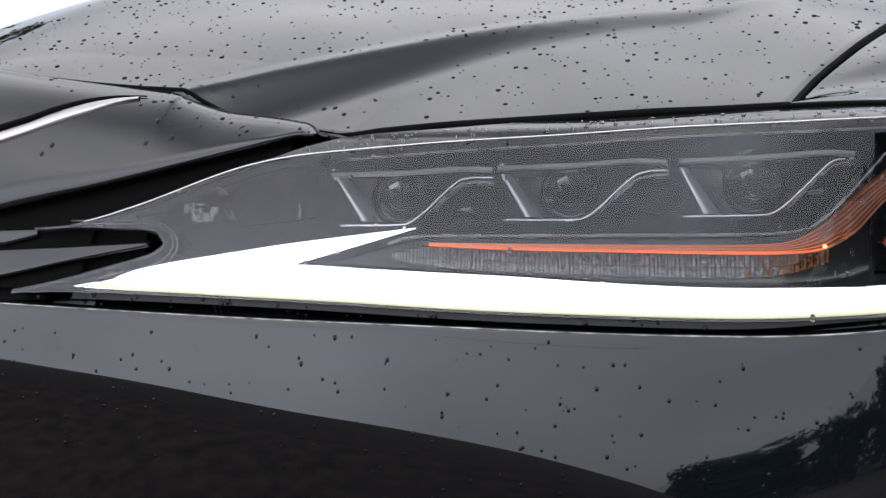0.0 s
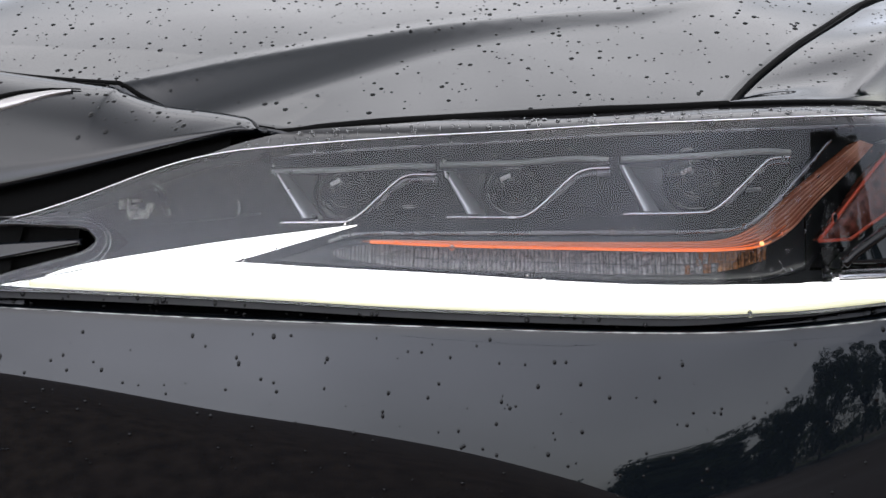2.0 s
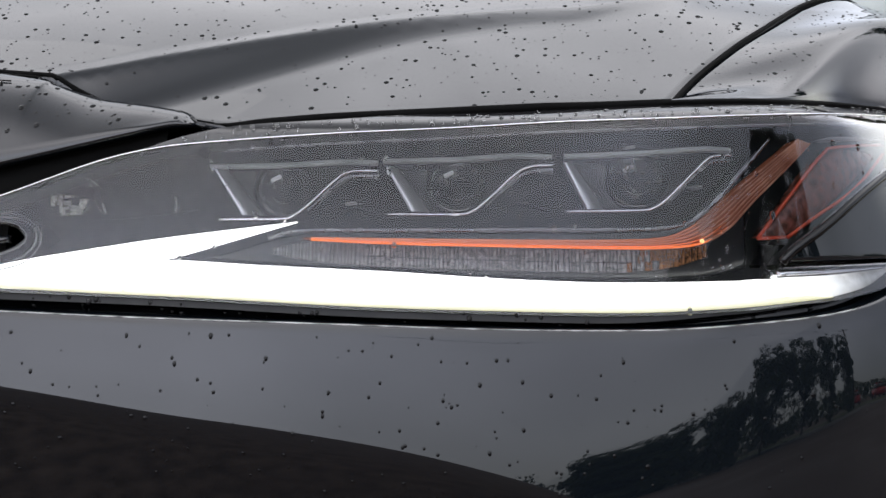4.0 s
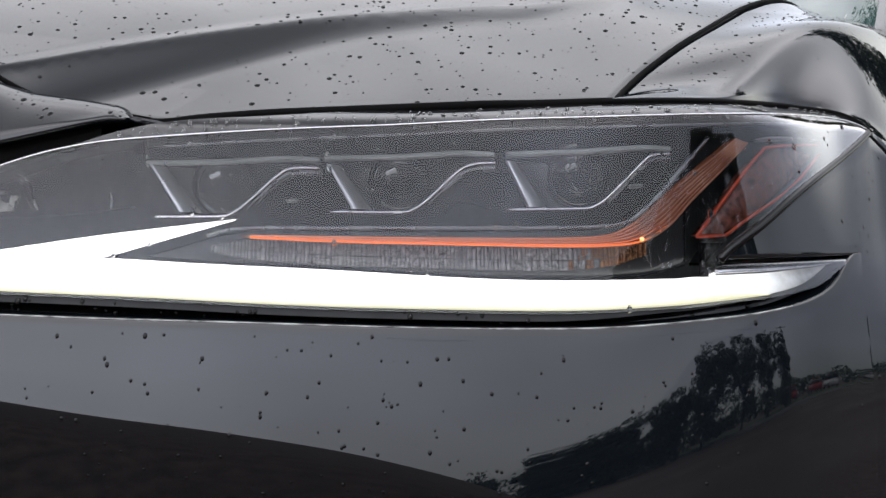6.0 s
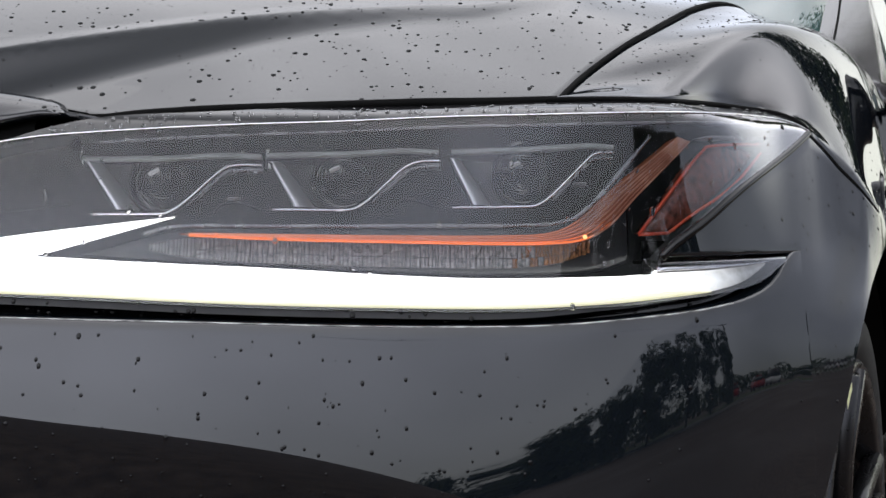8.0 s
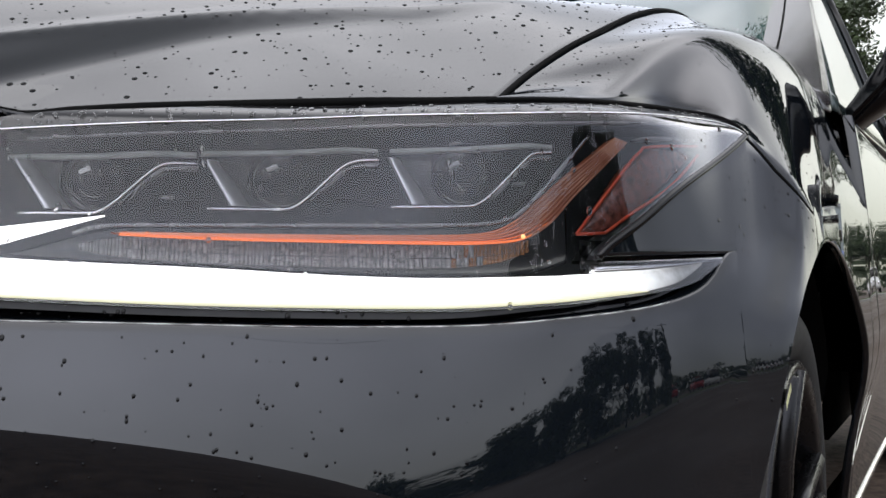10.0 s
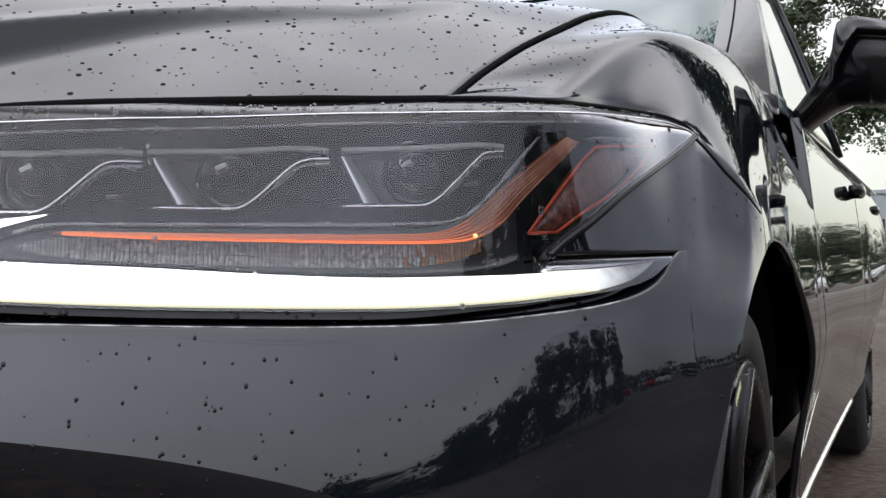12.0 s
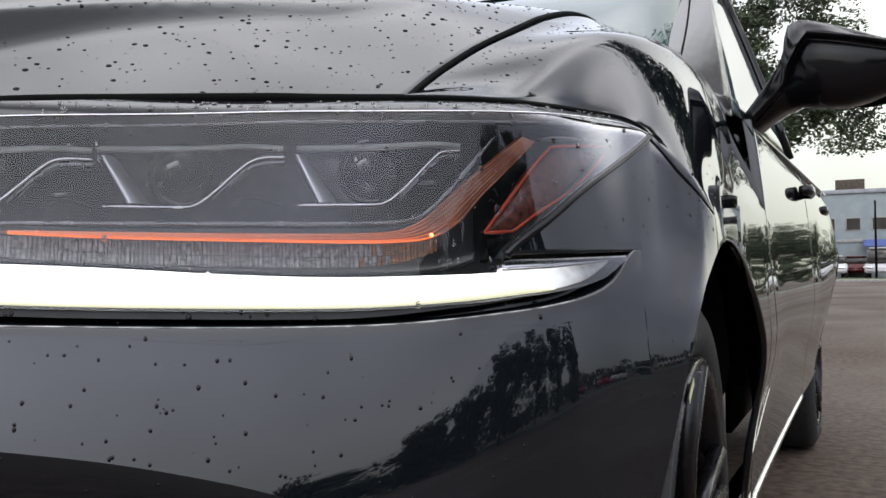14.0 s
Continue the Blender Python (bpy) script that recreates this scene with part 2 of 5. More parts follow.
def plan(s):
    s = np.asarray(s, float)
    x, y = np.interp(s, ARC, PLAN[:, 0]), np.interp(s, ARC, PLAN[:, 1])
    e = .02
    tx = np.interp(s + e, ARC, PLAN[:, 0]) - np.interp(s - e, ARC, PLAN[:, 0])
    ty = np.interp(s + e, ARC, PLAN[:, 1]) - np.interp(s - e, ARC, PLAN[:, 1])
    l = np.hypot(tx, ty)
    return x, y, -ty / l, tx / l
def lean(s, z):
    s, z = np.asarray(s, float), np.asarray(z, float)
    a = .29 - .16 * ramp(.85, 1.20, s)
    up = .22 - .16 * ramp(.80, 1.05, s)
    low = np.clip(z - .69, -.20, 0)
    high = np.maximum(z - .69, 0)
    return a * low + .54 * low * low + up * high + .15 * high ** 2 + 91 * np.clip(z - .812, 0, .022) ** 2 * (1 - ramp(1.12, 1.32, s))
SIGHT_EYE = np.array([1.070, .378, .713])   # mean camera place; the skin is shifted along sight lines through it


def sight_shift(s, z):
    """How far back along camera sight lines the corner's skin is moved, to steer its reflections: the side bends round
    sooner and leans in towards its shoulder.
    """
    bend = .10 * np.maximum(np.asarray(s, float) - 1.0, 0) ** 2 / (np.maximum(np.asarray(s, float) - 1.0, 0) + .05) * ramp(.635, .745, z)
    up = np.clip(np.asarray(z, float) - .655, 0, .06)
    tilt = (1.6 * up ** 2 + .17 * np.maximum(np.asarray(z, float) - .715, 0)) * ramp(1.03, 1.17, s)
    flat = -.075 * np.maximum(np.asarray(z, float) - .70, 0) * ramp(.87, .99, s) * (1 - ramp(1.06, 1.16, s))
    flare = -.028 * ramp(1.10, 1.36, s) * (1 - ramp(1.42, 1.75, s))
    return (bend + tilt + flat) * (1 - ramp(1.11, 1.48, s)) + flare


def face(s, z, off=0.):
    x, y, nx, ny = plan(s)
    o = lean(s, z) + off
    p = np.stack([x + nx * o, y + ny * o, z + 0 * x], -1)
    ray = p - SIGHT_EYE
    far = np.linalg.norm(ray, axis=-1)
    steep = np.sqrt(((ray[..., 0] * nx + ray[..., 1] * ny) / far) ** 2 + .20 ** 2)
    return p + ray * (sight_shift(s, z) / steep / far)[..., None]


_ss = np.linspace(0, ARC[-1], 3000)
_pl = plan(_ss)
def nearest(px, py):
    k = np.argmin((_pl[0] - px) ** 2 + (_pl[1] - py) ** 2)
    return _ss[k], (px - _pl[0][k]) * _pl[2][k] + (py - _pl[1][k]) * _pl[3][k]
_front = PLAN[ARC < 1.0]
_front = np.vstack([_front, _front[-1] + np.outer(np.linspace(.01, .5, 40), (_front[-1] - _front[-6]) / np.linalg.norm(_front[-1] - _front[-6]))])
_ft = np.gradient(_front, axis=0)
_ft = _ft / np.linalg.norm(_ft, axis=1)[:, None]
def inward(x, y):
    """How far a place lies inside the car's outline, rounded off where front and side meet."""
    k = np.argmin((_front[:, 0] - x) ** 2 + (_front[:, 1] - y) ** 2)
    wf = (x - _front[k, 0]) * -_ft[k, 1] + (y - _front[k, 1]) * _ft[k, 0]
    ws = .947 - x
    h = .035
    return -h * np.log(np.exp(-wf / h) + np.exp(-ws / h))
def top(x, y):
    b = .831 + .125 * ramp(.97, 1.55, y) * ramp(.45, .80, x)
    q = np.clip(inward(x, y) - .045, -.06, .5)
    return b + .70 * q - .40 * q * q


def curve(*pts):
    """A smooth height over s, from a few (s, z)."""
    q = spline(pts, 12)
    k = np.argsort(q[:, 0])
    return lambda s: np.interp(s, q[k, 0], q[k, 1])


def line(*pts):
    a = np.array(pts)
    return lambda s: np.interp(s, a[:, 0], a[:, 1])


def band(bm, s0, s1, lo, hi, off=0.0, ns=60, nz=8, hem_lo=0.0, hem_hi=0.0, hem_s0=False, hem_s1=False, push=None):
    """A patch of the skin between two heights over s, with rolled edges that turn inward by hem metres."""
    r = 0.0025
    S = np.linspace(s0, s1, ns + 1)
    cols = [(s, 0.0) for s in S]
    roll = lambda h: [(0.35 * r, 0.1 * r), (0.8 * r, 0.5 * r), (r, 1.2 * r), (r, h)]
    if hem_s1:
        cols += [(s1 + a, b) for a, b in roll(hem_s1)]
    if hem_s0:
        cols = [(s0 - a, b) for a, b in roll(hem_s0)][::-1] + cols
    P = []
    for s, extra in cols:
        a, b = float(lo(s)), float(hi(s))
        rows = [(z, 0.0) for z in np.linspace(a, b, nz + 1)]
        if hem_hi:
            rows += [(b + c, d) for c, d in roll(hem_hi)]
        if hem_lo:
            rows = [(a - c, d) for c, d in roll(hem_lo)][::-1] + rows
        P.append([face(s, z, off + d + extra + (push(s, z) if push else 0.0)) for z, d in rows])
    lattice(bm, P)
    return bm


def ribbon(bm, lo_pts, hi_pts, off0, off1, n=60):
    """A bar in the skin's space between two lines of (s, z) that run alike: front at off0, sides back to off1."""
    A, B = spline(lo_pts, n // max(1, len(lo_pts) - 1) + 1), spline(hi_pts, n // max(1, len(hi_pts) - 1) + 1)
    t = np.linspace(0, 1, n + 1)
    res = lambda Q: np.stack([np.interp(t, np.linspace(0, 1, len(Q)), Q[:, i]) for i in (0, 1)], 1)
    A, B = res(A), res(B)
    P = []
    for a, b in zip(A, B):
        q = [(a, off1), (a, off0 + 0.0015), (a + 0.12 * (b - a), off0), (a + 0.5 * (b - a), off0 - 0.0008), (b - 0.12 * (b - a), off0), (b, off0 + 0.0015), (b, off1)]
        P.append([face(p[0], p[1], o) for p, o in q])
    V = lattice(bm, P)
    bm.faces.new(V[0])
    bm.faces.new(V[-1][::-1])
    return bm


def strand(bm, pts, off, r, n=8, sides=6, flat=1.0, fade=False):
    """A thin bar along a smooth line of (s, z) in the skin's space."""
    q = spline(pts, n) if len(pts) > 2 else np.array(pts)
    if fade:
        r = [r * (1 - .85 * float(ramp(.72, 1.0, k / (len(q) - 1)))) for k in range(len(q))]
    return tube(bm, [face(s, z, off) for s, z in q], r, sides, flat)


MIRRORED = []


def left(ob):
    """Marks a part of the car's near side, which the far side repeats."""
    MIRRORED.append(ob)
    return ob


car = thing("car", "black glossy rain-spotted luxury sedan parked on wet asphalt", "car")

# ---- outlines on the skin (s, z) ----
LENS_TOP = curve((.410, .7462), (.449, .7495), (.500, .7642), (.566, .7887), (.609, .7991), (.653, .8038), (.739, .8098), (.823, .8135), (.901, .8167), (.976, .8170), (1.035, .8177), (1.109, .8198), (1.178, .8206), (1.214, .8140))
LENS_BACK = curve((.596, .7977), (.625, .8078), (.668, .8169), (.737, .8226), (.823, .8316), (.906, .8343), (.984, .8343), (1.074, .8338), (1.150, .8338), (1.196, .8300), (1.220, .8170))
LENS_LOW = curve((.38, .6960), (.42, .6968), (.462, .6968), (.569, .6930), (.656, .6889), (.74, .6841), (.821, .6811), (.936, .6790), (1.01, .6824), (1.032, .6838), (1.058, .6870), (1.084, .6896), (1.116, .6953), (1.132, .7002), (1.146, .7075), (1.160, .7138), (1.18, .716))
LENS_REAR = curve((1.040, .706), (1.051, .7208), (1.076, .7387), (1.125, .7718), (1.211, .8142), (1.25, .834))
HOOK_UP, HOOK_DN = curve((.413, .7452), (.451, .7470), (.479, .7462), (.507, .7452), (.518, .7402), (.5215, .734)), curve((.395, .6955), (.439, .7046), (.474, .7138), (.505, .7223), (.518, .728), (.5215, .733))
BUMP_TOP = curve((.1, .700), (.25, .694), (.395, .687), (.51, .6813), (.619, .6765), (.722, .6731), (.821, .6698), (.897, .6684), (.971, .6692), (1.045, .6752), (1.084, .6800), (1.114, .6860), (1.136, .6940), (1.152, .7060), (1.163, .7175), (1.178, .7205))
CREASE = curve((.1, .69), (.28, .665), (.403, .6475), (.518, .6325), (.623, .6159), (.704, .6051), (.783, .5926), (.839, .5807), (.888, .5675), (.95, .545), (1.05, .49), (1.15, .42))
TIPSEAM = line((1.178, .822), (1.211, .8130), (1.278, .7924), (1.41, .7643), (1.5, .752))
ARCH_Y, ARCH_Z, ARCH_R, ARCH_H = 1.41, 0.385, 0.385, 0.352
S_OF_Y = lambda y: float(np.interp(y, PLAN[40:, 1], ARC[40:]))
REAR_Y, REAR_R = 4.05, 0.38
ARCHES = ((ARCH_Y, ARCH_R, ARCH_H), (REAR_Y, REAR_R, REAR_R))


def arch_cut(s):
    """The height of the wheel arches' edge over s, or a low value away from them."""
    y = float(plan(s)[1])
    h = 0.0
    for yc, r, high in ARCHES:
        if s > 0.9 and abs(y - yc) < r:
            h = max(h, ARCH_Z + high * math.sqrt(1 - ((y - yc) / r) ** 2))
    return h


# ---- bumper ----
bm = bmesh.new()
band(bm, .10, 1.178, lambda s: CREASE(s), lambda s: BUMP_TOP(s), ns=110, nz=14, hem_hi=.03)
top_of = lambda s: min(float(TIPSEAM(s)), float(LENS_REAR(s))) - .0035
band(bm, 1.178, 1.44, lambda s: max(float(CREASE(s)) if s < 1.15 else .44, arch_cut(s)), top_of, ns=70, nz=26, hem_hi=.02, hem_s1=.03)
# the fang between the lamp's rear edge and the light guide's arm
band(bm, 1.052, 1.178, lambda s: float(np.interp(s, [1.052, 1.178, 1.2], [.7185, .7215, .7215])), lambda s: float(LENS_REAR(s)) - .0035, ns=24, nz=10, hem_hi=.02, hem_lo=.02)
# below the crease the panel turns under
def under(s, z):
    d = max(0.0, float(CREASE(s)) - z)
    return .58 * d * d / (d + .007) * (1 - float(ramp(.95, 1.2, s)))


band(bm, .10, 1.178, lambda s: .30, lambda s: float(CREASE(s)) if s < 1.15 else .44, ns=110, nz=64, push=under)
band(bm, 1.178, 1.30, lambda s: .30, lambda s: .44, ns=20, nz=6, push=under)
left(part("bumper", bm, PAINT, car, "black painted front bumper cover with rain drops"))
# pale strand drawn as the highlight along the bumper's upper edge
bm = bmesh.new()
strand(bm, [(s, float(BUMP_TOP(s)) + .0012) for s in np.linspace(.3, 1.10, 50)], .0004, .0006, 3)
left(part("bumper_edge_bead", bm, EDGE_GLINT, car, "thin pale line standing in for the highlight on the bumper's edge"))
bm = bmesh.new()
band(bm, .10, 1.19, lambda s: float(BUMP_TOP(s)) - .01, lambda s: float(LENS_LOW(s)) + .006, off=.022, ns=90, nz=3)
band(bm, 1.04, 1.20, lambda s: .70, lambda s: .728, off=.02, ns=16, nz=3)
left(part("gap_trim", bm, GLOSS, car, "black trim in the gap under the headlamp"))

# ---- nose panel beside the grille, with its slot ----
NOSE_LO = curve((.18, .712), (.28, .738), (.38, .764), (.474, .7841), (.563, .8053), (.625, .8200), (.66, .826))


def seam_point(t):
    """The hood's front seam in plan, over t from 0 at the car's middle to 1 at the fender."""
    return np.array([np.interp(t, SEAM_T, SEAM[:, 0]), np.interp(t, SEAM_T, SEAM[:, 1])])


SEAM = spline([(0, .53), (.09, .545), (.185, .577), (.275, .622), (.359, .668), (.372, .677), (.395, .696), (.413, .711), (.438, .726), (.471, .738), (.502, .751), (.530, .773), (.566, .801), (.640, .852), (.708, .904), (.773, .951)], 10)
SEAM_T = np.linspace(0, 1, len(SEAM))
CREST = spline([(.27, .53), (.368, .674), (.402, .748), (.444, .846), (.490, .953), (.559, 1.046), (.624, 1.095), (.68, 1.2), (.70, 1.35), (.68, 1.7)], 8)


def crown(x, y):
    """The height of hood and fenders over the plan, with the hood's crest line."""
    x = abs(x)
    s, w = nearest(x, y)
    z = float(top(x, y))
    k = int(np.argmin((CREST[:, 0] - x) ** 2 + (CREST[:, 1] - y) ** 2))
    k = min(max(k, 1), len(CREST) - 2)
    d = CREST[k + 1] - CREST[k - 1]
    side = (d[1] * (x - CREST[k][0]) - d[0] * (y - CREST[k][1])) / math.hypot(*d)   # > 0 outside the crest
    far = float(ramp(.64, 1.2, y))
    t = min(max(side / .038, 0.0), 1.0)
    fall = (1 - (1 - t) ** 2.4) * (1 - .55 * float(ramp(.06, .24, side)))
    z -= float(np.interp(y, [.55, .674, .748, .846, .953, 1.046, 1.25], [.036, .034, .029, .021, .013, .008, .0])) * fall
    # inside the crest the hood goes on rising towards its middle
    z += .10 * max(0.0, min(-side, .35) - .02) * float(ramp(.05, .16, w)) * (1 - .6 * float(ramp(1.0, 1.6, y)))
    return z


bm = bmesh.new()
P = []
SEAM_S = np.maximum.accumulate(np.array([nearest(*q)[0] for q in SEAM]))
NOSE_T = np.linspace(np.interp(.18, SEAM_S, SEAM_T), np.interp(.642, SEAM_S, SEAM_T), 72)
NOSE_S = np.interp(NOSE_T, SEAM_T, SEAM_S)
for _ in range(3):
    NOSE_S[1:-1] = (NOSE_S[:-2] + NOSE_S[1:-1] + NOSE_S[2:]) / 3
ends = []
for t0, s in zip(NOSE_T, NOSE_S):
    x, y, nx, ny = plan(s)
    b = seam_point(t0) - .0012 * np.array([nx, ny])
    ends.append((face(s, min(float(NOSE_LO(s)), .8185)), np.array([*b, crown(*b)])))
# the panel is one smooth sweep between the lamp and the seam, whatever the seam's bends cut from it
quad = lambda x, y: np.array([1, x, y, x * x, x * y, y * y])
edge = np.array([p for a, b in ends for p in (a, a, b)])
SWEEP = np.linalg.lstsq(np.array([quad(p[0], p[1]) for p in edge]), edge[:, 2], rcond=None)[0]
rest = np.array([[a[2] - quad(a[0], a[1]) @ SWEEP, b[2] - quad(b[0], b[1]) @ SWEEP] for a, b in ends])
for _ in range(60):
    rest[1:-1] = (rest[:-2] + 2 * rest[1:-1] + rest[2:]) / 4
for k, ((a, b), s, (ra, rb)) in enumerate(zip(ends, NOSE_S, rest)):
    b = b + (a - b) * .8 * float(ramp(len(ends) - 9, len(ends) - 1, k))
    x, y, nx, ny = plan(s)
    col = []
    for t in np.linspace(0, 1, 15):
        p = a + (b - a) * t
        z = quad(p[0], p[1]) @ SWEEP + ra + (rb - ra) * t
        col.append(np.array([p[0], p[1], z + (b[2] - .0025 - z) * float(ramp(.86, 1.0, t)) - .004 * float(ramp(len(ends) - 7, len(ends) - 1, k))]))
    col[0] = a
    inn = np.array([nx, ny, 0])
    col = [col[0] + .03 * inn + (0, 0, -.003), col[0] + .003 * inn + (0, 0, -.003), col[0] + .0008 * inn + (0, 0, -.0015)] + col + [col[-1] + .0012 * inn + (0, 0, -.0015), col[-1] + .0012 * inn + (0, 0, -.02)]
    P.append(col)
lattice(bm, P)
left(part("nose_panel", bm, PAINT, car, "black nose panel between hood and headlamp"))
NOSE = np.array(P)
bm = bmesh.new()
band(bm, .10, .612, lambda s: .70 if s < .45 else float(LENS_TOP(s)) - .002, lambda s: float(NOSE_LO(s)) + .004, off=.012, ns=50, nz=4)
left(part("nose_backing", bm, GAPM, car, "gloss black strip between nose panel and headlamp"))

# ---- hood and fender ----
F_SEAM = spline([(.773, .951), (.771, .975), (.770, 1.005), (.772, 1.06), (.773, 1.13), (.769, 1.21), (.763, 1.30), (.757, 1.40), (.754, 1.55), (.752, 1.75)], 8)
bm = bmesh.new()
P = []
for t0 in np.linspace(0, 1, 140):
    a = seam_point(t0)
    g = (a[0] / .773) ** 4
    col = []
    for v in np.linspace(0, 1, 64) ** 1.25:
        y = a[1] + (1.74 - a[1]) * v
        x = a[0] * (1 - .03 * v) + (float(np.interp(y, F_SEAM[:, 1], F_SEAM[:, 0])) - .773 * (1 - .03 * v)) * g
        col.append(np.array([x, y, crown(x, y)]))
    c0 = col[0]
    col = [c0 + np.array([0, -.0015, -d]) for d in (.010, .004, .0015)] + col
    col.append(col[-1] + np.array([0, .001, -.02]))
    P.append(col)
for out, down in ((.0012, .002), (.0016, .012)):
    P.append([p + np.array([out, 0, -down]) for p in P[139]])
lattice(bm, P)
gm = bmesh.ops.duplicate(bm, geom=bm.verts[:] + bm.edges[:] + bm.faces[:])
vs = [g for g in gm["geom"] if isinstance(g, bmesh.types.BMVert)]
for v in vs:
    v.co.x *= -1
bmesh.ops.reverse_faces(bm, faces=[g for g in gm["geom"] if isinstance(g, bmesh.types.BMFace)])
bmesh.ops.remove_doubles(bm, verts=[v for v in bm.verts if abs(v.co.x) < .002], dist=.003)
part("hood", bm, PAINT, car, "black hood with a raised crest line and rain drops")

TUCK = .044
FOOT = lambda y: float(np.interp(y, [1.78, 3.0, 3.8], [.302, .346, .36]))   # lower edge of the doors


def side_push(s, z):
    """The doors' waist: a hollow above the sill and a shoulder under the windows."""
    y = float(plan(s)[1])
    hollow = .010 * math.exp(-((z - .50 - .05 * (y - 2)) / .10) ** 2) * float(ramp(1.8, 2.2, y))
    hollow += TUCK * (1 - float(ramp(.33, .62, z))) * float(ramp(1.52, 1.74, y))
    hollow += .05 * (1 - float(ramp(.36, .78, z))) * float(ramp(3.3, 4.3, y))
    bulge = -.022 * float(ramp(3.1, 3.9, y)) * math.exp(-((z - .72) / .2) ** 2)
    cut = .014 * float(ramp(.92, 1.0, z)) * float(ramp(1.85, 2.05, y))
    return hollow + bulge + cut - .007 * float(ramp(1.48, 1.92, y))


# fender: up the side from lamp and bumper to a soft ridge, and over it to the hood's seam
S_END = S_OF_Y(1.90)
RIDGE = spline([(.789, .950, .815), (.800, .978, .832), (.817, 1.025, .848), (.832, 1.08, .883), (.846, 1.15, .916), (.857, 1.22, .940), (.866, 1.30, .957), (.871, 1.40, .973), (.872, 1.50, .984), (.868, 1.70, .998), (.855, 1.90, .985)], 12)
FS = np.concatenate([np.linspace(.983, 1.214, 40), np.linspace(1.218, S_END, 72)])


def hermite(p0, p1, t0, t1, n):
    t = np.linspace(0, 1, n)[:, None]
    return (2 * t ** 3 - 3 * t ** 2 + 1) * p0 + (t ** 3 - 2 * t ** 2 + t) * t0 + (3 * t ** 2 - 2 * t ** 3) * p1 + (t ** 3 - t ** 2) * t1


def unit(v):
    return v / max(np.linalg.norm(v), 1e-9)


def fender_skin():
    """Sections of the fender's skin, each running from its lower edge to the hood's seam."""
    P = []
    for s in FS:
        t = float(np.interp(s, [.983, 1.05, 1.21, S_END], [0, .12, .44, 1.0]))
        k = t * (len(F_SEAM) - 1)
        q = np.array([np.interp(k, range(len(F_SEAM)), F_SEAM[:, i]) for i in (0, 1)]) + np.array([.0045, -.001])
        q = np.array([*q, crown(*q)])
        yr = float(np.interp(s, [.983, 1.03, 1.06, 1.10, 1.14, 1.21, 1.36, 1.60, S_END], [.960, 1.00, 1.03, 1.075, 1.125, 1.23, 1.34, 1.55, 1.90]))
        r = np.array([np.interp(yr, RIDGE[:, 1], RIDGE[:, i]) for i in range(3)])
        if s < 1.216:
            z0 = float(LENS_BACK(s)) + .003
        else:
            z0 = max(float(TIPSEAM(s)) if s < 1.43 else FOOT(float(plan(s)[1])), arch_cut(s) if s > 1.3 else 0)
        zc = max(z0 + .0004 + .0036 * float(ramp(1.05, 1.14, s)), .80 * float(ramp(1.40, 1.50, s)))
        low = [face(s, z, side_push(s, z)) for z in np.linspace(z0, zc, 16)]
        e = low[-1]
        rise = unit(low[-1] - low[-2])
        plain = .68 * e + .32 * q + np.array([0, 0, .12 * np.linalg.norm(q - e)])
        r = plain + (r - plain) * float(ramp(1.00, 1.10, s))
        span, over = np.linalg.norm(r - e), np.linalg.norm(q - r)
        at_ridge = unit(unit(r - e) + unit(q - r) * 1.1)
        soft = .75 - .37 * float(ramp(1.06, 1.16, s)) + .30 * float(ramp(1.25, 1.6, s))
        start = unit(unit(r - e) + rise * .5 * float(ramp(1.15, 1.25, s)))
        side = hermite(e, r, start * span * 1.0, at_ridge * span * soft, 26)
        crest = hermite(r, q, at_ridge * min(span, over) * soft, unit(q - r) * over * .9, 20)
        col = low[:-1] + list(side) + list(crest[1:])
        x, y, nx, ny = plan(s)
        inn = np.array([nx, ny, 0])
        col = [col[0] + (.008 if s > 1.35 else .025) * inn, col[0] + .001 * inn + (0, 0, -.0012)] + col + [col[-1] + np.array([-.001, 0, -.02])]
        P.append(col)
    P = np.array(P)
    for _ in range(60):
        P[1:-1, 18:-3] += .4 * ((P[:-2, 18:-3] + P[2:, 18:-3] + P[1:-1, 17:-4] + P[1:-1, 19:-2]) / 4 - P[1:-1, 18:-3])
    return P


bm = bmesh.new()
lattice(bm, fender_skin())
left(part("fender", bm, PAINT, car, "black front fender curving over the wheel"))

# black strand that draws the shaded gap under the fender
bm = bmesh.new()
strand(bm, [(s, float(TIPSEAM(s)) - .0018) for s in np.linspace(1.213, 1.395, 20)], .0012, .0019, 3)
left(part("fender_gap_seal", bm, GAPM, car, "black tube standing for the shaded gap between bumper and fender"))

# black tubes laid in the panel gaps to draw their shade
def seal(pts, r, lift=0.0, dx=0.0, taper=False):
    bm = bmesh.new()
    pts = list(pts)
    n = len(pts)
    tube(bm, [(p[0] + dx, p[1], crown(*p) + lift) for p in pts], [r * (.25 + .75 * float(ramp(0, 14, k))) if taper else r * (1 - .8 * float(ramp(n - 16, n - 1, k))) for k in range(n)], 8)
    left(part("panel_gap_seal", bm, GAPM, car, "black tube standing for the shade in a panel gap"))


